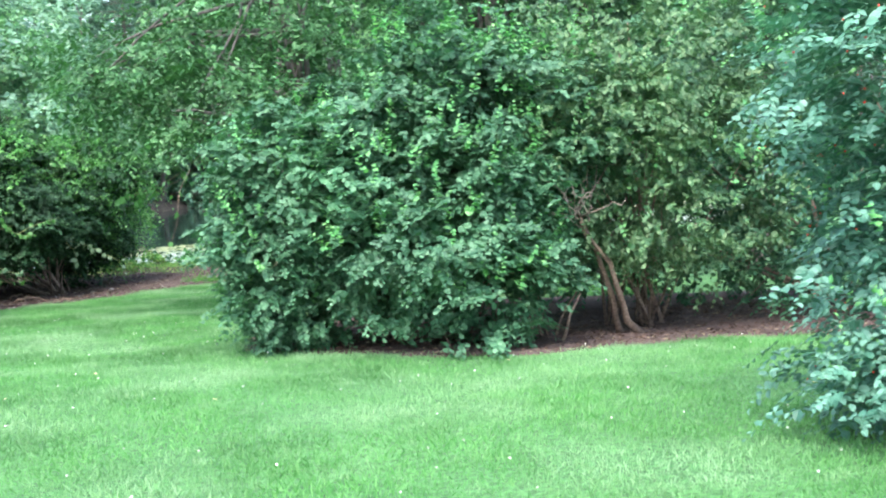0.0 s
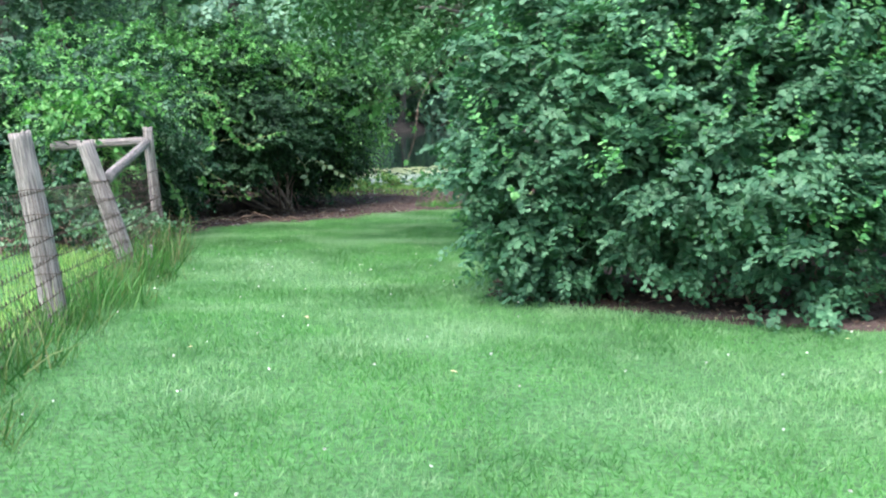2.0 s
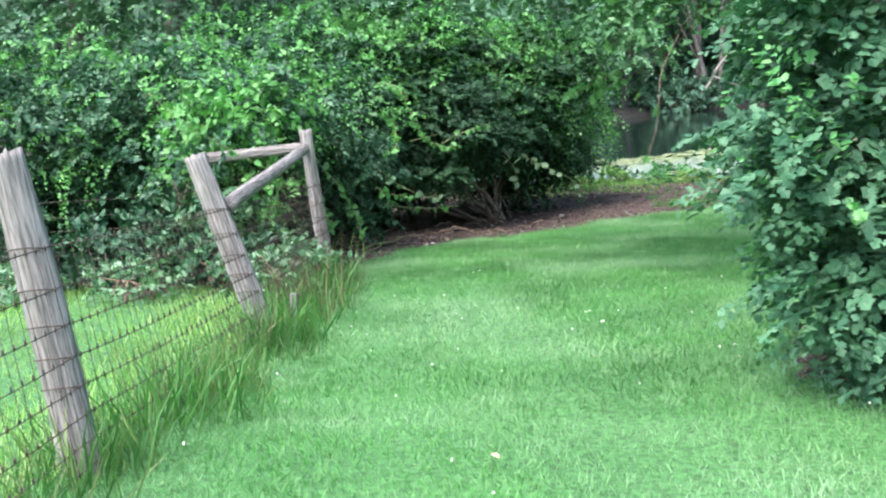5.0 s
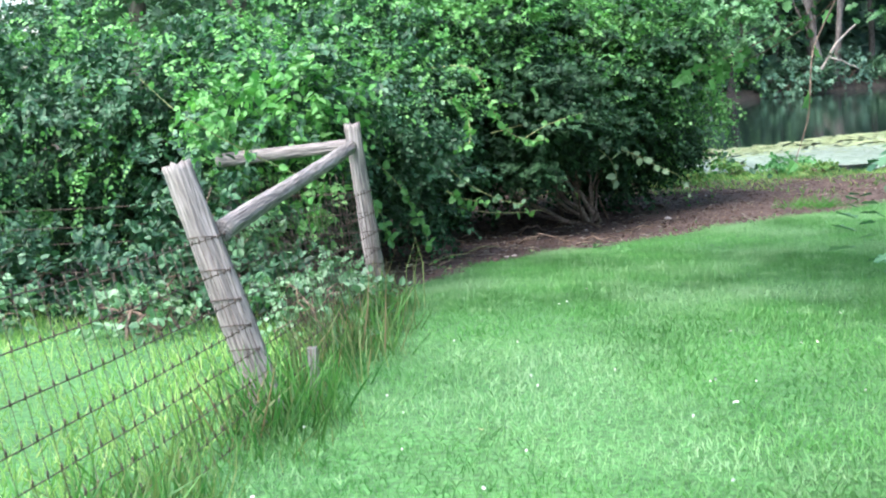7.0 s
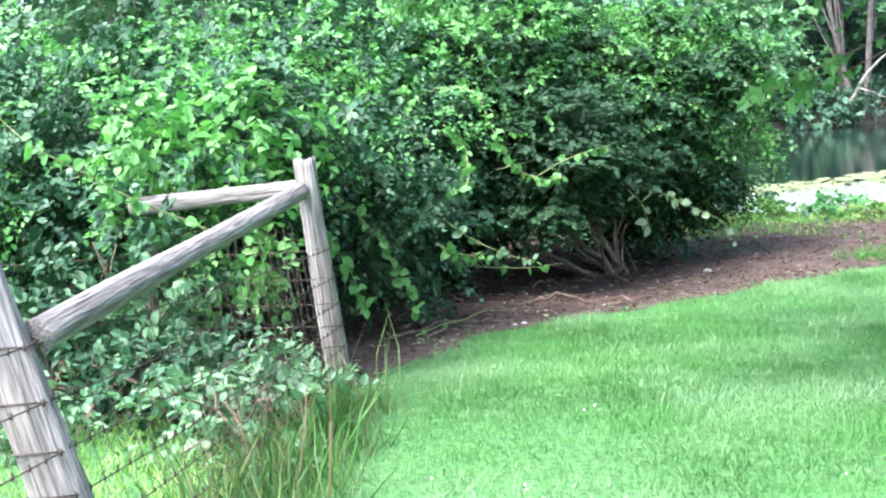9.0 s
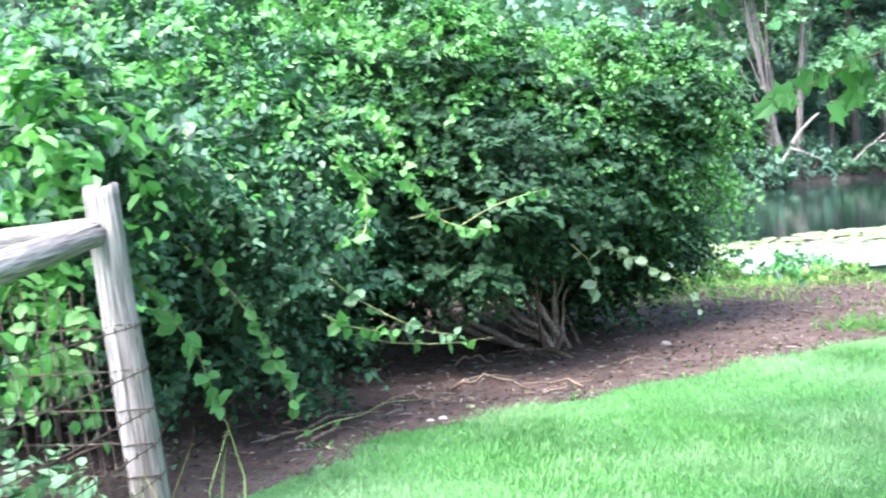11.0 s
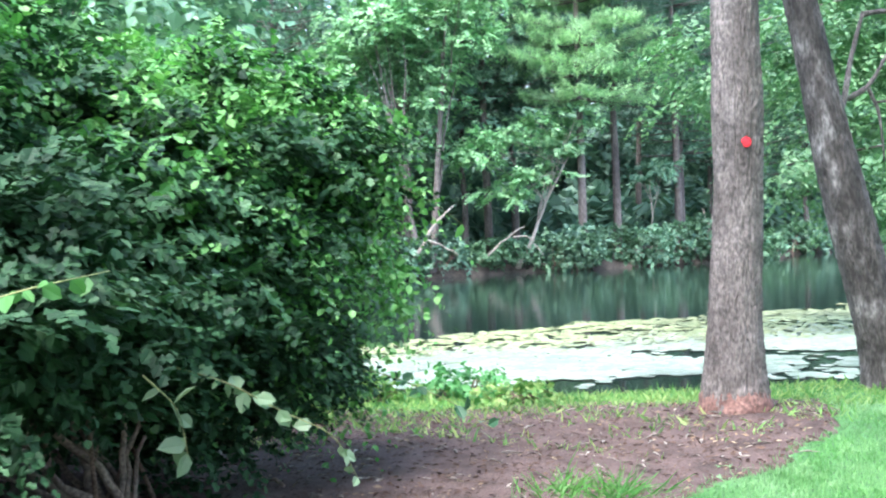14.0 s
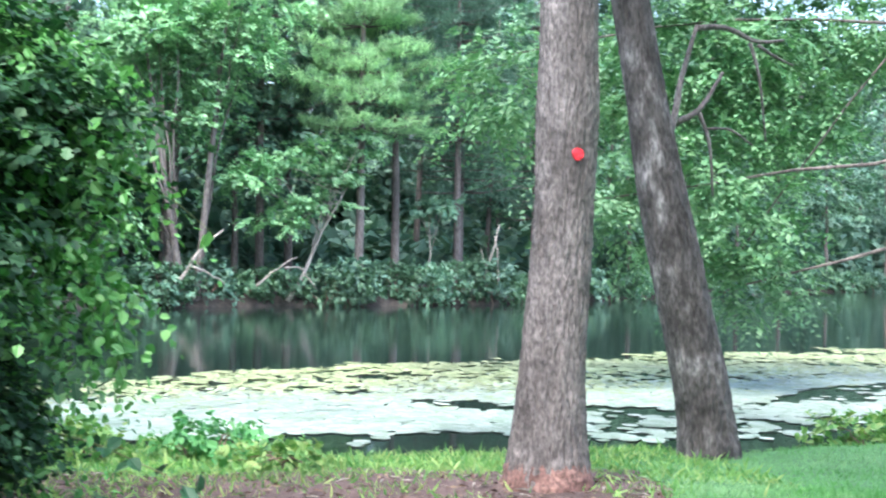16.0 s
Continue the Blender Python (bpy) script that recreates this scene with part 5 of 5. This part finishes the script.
P4 = ((-3.75, 8.2, -0.6), (-3.85, 8.2, 0.9))
P3 = ((-4.98, 11.49, -0.7), (-5.18, 11.46, 0.86))
P2 = ((-6.16, 14.8, -1.0), (-6.67, 14.8, 0.6))
P1 = ((-7.65, 18.16, -1.15), (-7.75, 18.13, 0.6))
P0 = ((-9.1, 18.05, -1.1), (-9.1, 18.1, 0.1))
post(*P4, 0.09, 1), post(*P3, 0.09, 2), post(*P2, 0.09, 3), post(*P1, 0.07, 4), post(*P0, 0.07, 5)
post((-9.1, 18.02, 0.37), (-7.78, 18.12, 0.43), 0.055, 6, "top_rail", False)
post((-6.5, 14.9, 0.22), (-7.74, 18.05, 0.42), 0.055, 7, "brace", False)


def wire(name, pts, r, sides=4):
    return part(name, tubes(name, [tube(np.asarray(pts), np.full(len(pts), r), sides)], WIRE), fence)


LINE = [(P4, -0.09), (P3, -0.095), (P2, -0.095), (P1, -0.075)]


def on_post(pp, h, off):
    a, b = np.array(pp[0]), np.array(pp[1])
    g = float(land(a[0], a[1]))
    s = (g + h - a[2]) / (b[2] - a[2])
    q = a + (b - a) * s
    return q + np.array((-off * 0.9, -off * 0.35, 0))


heights = (0.06, 0.16, 0.27, 0.39, 0.52, 0.66, 0.82, 1.0)
for i, h in enumerate(heights):
    knots = [on_post(pp, h, off) for pp, off in LINE]
    path = []
    for j in range(3):
        seg = bent(knots[j], knots[j + 1], 12, 0.015, 0.002, i * 5 + j)
        path += list(seg[:-1])
    path.append(knots[-1])
    path += list(bent(knots[-1], np.array((-9.15, 18.0, knots[-1][2])), 8, 0.02, 0.003, i)[1:])
    path += list(bent(np.array((-9.15, 18.0, knots[-1][2])), np.array((-13.5, 17.6, knots[-1][2])), 10, 0.03, 0.004, i + 40)[1:])
    wire("wire", path, 0.003)
for j in range(3):
    a0, b0 = [on_post(LINE[j][0], h, LINE[j][1]) for h in (0.02, 1.0)]
    a1, b1 = [on_post(LINE[j + 1][0], h, LINE[j + 1][1]) for h in (0.02, 1.0)]
    m = 34
    for k in range(m):
        s = (k + 0.5) / m
        lo, hi = a0 + (a1 - a0) * s, b0 + (b1 - b0) * s
        wire("wire_stay", bent(lo, hi, 5, 0, 0.004, j * 100 + k), 0.0017)
    sets = []
    for k in range(m):
        s = (k + 0.5) / m
        for h in heights:
            q0, q1 = on_post(LINE[j][0], h, LINE[j][1]), on_post(LINE[j + 1][0], h, LINE[j + 1][1])
            c = q0 + (q1 - q0) * s
            sets.append(tube([c - (0, 0, 0.013), c + (0.002, 0, 0), c + (0, 0, 0.013)], (0.003, 0.005, 0.003), 5))
    tagged(part("knotwork", tubes("knotwork", sets, WIRE), fence), kind="stuff")
for k in range(20):
    x = -7.86 - k * 0.066
    wire("wire_stay", [(x, 18.08, -0.9), (x, 18.085, -0.3), (x, 18.08, 0.2)], 0.0019)
for (a, b), r in ((P4, 0.093), (P3, 0.095), (P2, 0.095), (P1, 0.073)):
    a, b = np.array(a), np.array(b)
    for h in (0.39, 0.52, 0.66, 0.82, 1.0):
        c = a + (b - a) * (float(land(a[0], a[1])) + h - a[2]) / (b[2] - a[2])
        ring = [c + np.array((math.cos(q) * r, math.sin(q) * r, 0.012 * math.sin(q * 1.5))) for q in np.linspace(0, 2 * math.pi, 15)]
        wire("wire_wrap", ring, 0.0032)

sb = bmesh.new()
bmesh.ops.create_cube(sb, size=1.0)
bmesh.ops.scale(sb, vec=(0.055, 0.04, 0.5), verts=sb.verts)
bmesh.ops.bevel(sb, geom=sb.edges[:], offset=0.005, segments=1, affect="EDGES")
sm = bpy.data.meshes.new("wooden_stake")
sb.to_mesh(sm)
sm.materials.append(POST)
stake = new("wooden_stake", sm)
stake.matrix_world = pose(-6.27, 15.27, -0.76, 2, 3, 20)
tagged(stake, "short grey wooden stake in the tall grass", "stake")


# ---- brush and weeds by the fence ----
for x, y, h, n, mat, sz in ((-7.45, 16.9, 0.5, 45, WEEDLEAF, 0.08), (-7.75, 17.4, 0.5, 60, WEEDLEAF, 0.085), (-9.0, 17.75, 1.0, 100, WEEDLEAF, 0.1), (-8.4, 17.4, 0.6, 100, HEDGELEAF, 0.09), (-9.6, 17.3, 0.7, 130, HEDGELEAF, 0.1), (-11.2, 17.2, 0.8, 150, HEDGELEAF, 0.1), (-12.8, 17.0, 0.8, 150, HEDGELEAF, 0.1), (-14.5, 16.9, 0.8, 150, HEDGELEAF, 0.1), (-9.15, 17.75, 1.45, 150, HEDGELEAF, 0.09), (-8.9, 16.6, 0.35, 70, WEEDLEAF, 0.08), (-10.4, 16.3, 0.35, 70, WEEDLEAF, 0.08)):
    z = float(land(x, y))
    shrub("weed", "leafy green weeds growing through the old fence" if h < 0.6 else "tangled dark brush at the foot of the hedge", "weeds", (x, y, z), [((x, y, z + h * 0.5), (0.55 if h < 0.6 else 0.9, 0.4, h * 0.55))],
          n, mat, sz, OVATE, 9, 0.22, 0.0, above(0.02), 8, inner=0.2, stem_mat=TWIG)

for x, y, h in ((-7.6, 31.9, 0.32), (-8.6, 31.5, 0.25), (-6.9, 31.0, 0.14), (-9.6, 31.2, 0.3), (-1.0, 34.0, 0.28), (-0.1, 34.5, 0.25), (-9.0, 29.6, 0.22)):
    z = float(land(x, y))
    shrub("bank_weed", "bright green leafy weed on the pond bank", "weeds", (x, y, z), [((x, y, z + h * 0.5), (0.4 + h * 0.3, 0.3, h * 0.55))], 60, BANKGRASS if h < 0.3 else YOUNG, 0.1, OVATE, 8, 0.2, 0.0, above(0.01), 4, inner=0.2, group="weeds on the bank")

# ---- small things ----
def pebble(x, y, r, label):
    bm = bmesh.new()
    bmesh.ops.create_icosphere(bm, subdivisions=2, radius=r)
    for q in bm.verts:
        q.co *= 1 + 0.35 * noise.noise(q.co * (1.2 / r) + Vector((x, y, 0)))
        q.co.z *= 0.6
    me = bpy.data.meshes.new("stone")
    bm.to_mesh(me)
    me.materials.append(STONE)
    ob = new("stone", me)
    ob.location = (x, y, float(land(x, y)) + r * 0.35)
    tagged(ob, label, "stone", "stones on the mulch")


pebble(-7.72, 25.6, 0.055, "pale grey stone lying on brown mulch")
for k in range(9):
    x, y = rng.uniform(-8.6, -6.6), rng.uniform(21, 27)
    if hedge_bed(np.array([x]), np.array([y]))[0]:
        pebble(x, y, rng.uniform(0.015, 0.035), "small pebble lying on brown mulch")
for k in range(26):
    x, y = rng.uniform(-10.5, -7.4), rng.uniform(19, 27)
    if not hedge_bed(np.array([x]), np.array([y]))[0]:
        continue
    a = rng.uniform(0, math.pi)
    ln = rng.uniform(0.25, 1.1)
    e = (x + math.cos(a) * ln, y + math.sin(a) * ln)
    if not hedge_bed(np.array([e[0]]), np.array([e[1]]))[0]:
        continue
    p = bent((x, y, 0), (e[0], e[1], 0), 8, 0, 0.03, k + 70)
    p[:, 2] = land(p[:, 0], p[:, 1]) + 0.035 + np.abs(p[:, 2])
    st = thing("stick", "dry fallen stick on the mulch under the hedge", "stick", tuple(p[0]), "fallen sticks")
    part("twig", tubes("twig", [tube(p, np.linspace(0.012, 0.005, 8) * rng.uniform(0.6, 1.4), 6, 0.08, k)], TWIG), st)

turf("grass_tuft", "sprawling tuft of long green grass at the mulch edge", 1100, (-6.7, -5.3, 26.0, 26.9), lambda x, y: ((x + 6) ** 2 / 0.25 + (y - 26.45) ** 2 / 0.09) < rng.uniform(0, 1.2, len(x)), TALLGREEN, lambda x, y: 0.22 + 0.06 * np.sin(x * 17), 1.1, 0.045)

turf("tall_grass", "tall reddish grass stalks by the corner post", 450, (-7.9, -6.0, 15.2, 18.2), lambda x, y: np.abs(x - fence_x(y) - 0.15) < 0.32, STALK, lambda x, y: 0.45 + 0.1 * np.sin(y * 7), 0.22, 0.018)

n = 750
q = np.stack([rng.uniform(-9.5, -3.6, n), rng.uniform(18.5, 30.5, n)], -1)
q = q[hedge_bed(q[:, 0], q[:, 1])]
pts = np.column_stack([q, land(q[:, 0], q[:, 1]) + 0.03])
v, f = blades(pts, rng.normal(size=pts.shape) * (1, 1, 0.08), np.array((0, 0, 1.0)) + rng.normal(size=pts.shape) * 0.2, rng.uniform(0.06, 0.2, len(pts)), LANCE, 0.35)
tagged(new("straw", mesh_from("straw", v, f, PALEWOOD)), "pale dry straw and leaf bits on the mulch", "straw", kind="stuff")
n = 1400
q = np.stack([rng.uniform(-9.0, -3.8, n), rng.uniform(18.5, 29.5, n)], -1)
near_lawn = lawn_edge(q[:, 1]) - q[:, 0]
q = q[hedge_bed(q[:, 0], q[:, 1]) & (near_lawn < 0.75 * rng.uniform(size=n) ** 2)]
pts = np.column_stack([q, land(q[:, 0], q[:, 1])])
v, f = sprays(pts, rng.normal(size=pts.shape) * 0.4 + (0, 0, 1), 0.04, 5, 0.05, LANCE, droop=0)
tagged(new("seedlings", mesh_from("seedlings", v, f, GRASS)), "small green seedlings creeping into the mulch edge", "seedlings", kind="stuff")

# clover heads and fallen leaves in the lawn
n = 190
q = np.stack([rng.uniform(-6.5, 3.5, n), rng.uniform(5, 19, n)], -1)
q = q[on_lawn(q[:, 0], q[:, 1])]
pts = np.repeat(np.column_stack([q, land(q[:, 0], q[:, 1]) + 0.075]), 7, 0)
v, f = blades(pts, rng.normal(size=pts.shape) + (0, 0, 0.6), rng.normal(size=pts.shape), rng.uniform(0.006, 0.011, len(pts)), CLUMP, 1.4)
tagged(new("clover_flowers", mesh_from("clover_flowers", v, f, FLOWER)), "scattered white clover heads in the lawn", "clover", kind="stuff")
n = 45
q = np.stack([rng.uniform(-5.0, 3.0, n), rng.uniform(5, 16, n)], -1)
q = q[on_lawn(q[:, 0], q[:, 1])]
for k, (x, y) in enumerate(q[:9]):
    v, f = blades(np.array([(0, 0, 0.0)]), rng.normal(size=(1, 3)) * (1, 1, 0.2), np.array([(0.2, 0.1, 1.0)]), np.array([rng.uniform(0.03, 0.055)]), OVATE)
    lf = new("fallen_leaf", mesh_from("fallen_leaf", v, f, DRYLEAF))
    lf.location = (x, y, float(land(x, y)) + 0.06)
    tagged(lf, "yellowed fallen leaf lying on the lawn", "leaf", "fallen leaves")

# berries in the honeysuckle
hs = bpy.data.objects["honeysuckle"]
o, w = shell([((3.3, 8.6, 0.5), (0.95, 0.9, 0.95)), ((3.6, 8.9, 1.5), (1.3, 1.2, 1.1)), ((2.9, 8.3, 1.9), (0.8, 0.7, 0.7))], 320, 0.95)
bs = []
for c in o:
    bm_v = np.array([(0, 0, 1), (1, 0, 0), (0, 1, 0), (-1, 0, 0), (0, -1, 0), (0, 0, -1)]) * 0.008 + c
    bs.append((bm_v, np.array([(0, 1, 2), (0, 2, 3), (0, 3, 4), (0, 4, 1), (5, 2, 1), (5, 3, 2), (5, 4, 3), (5, 1, 4)])))
v, f = joined(bs)
tagged(part("berry_crop", mesh_from("berry_crop", v, f, BERRY, True), hs, "small red berries"), kind="stuff")
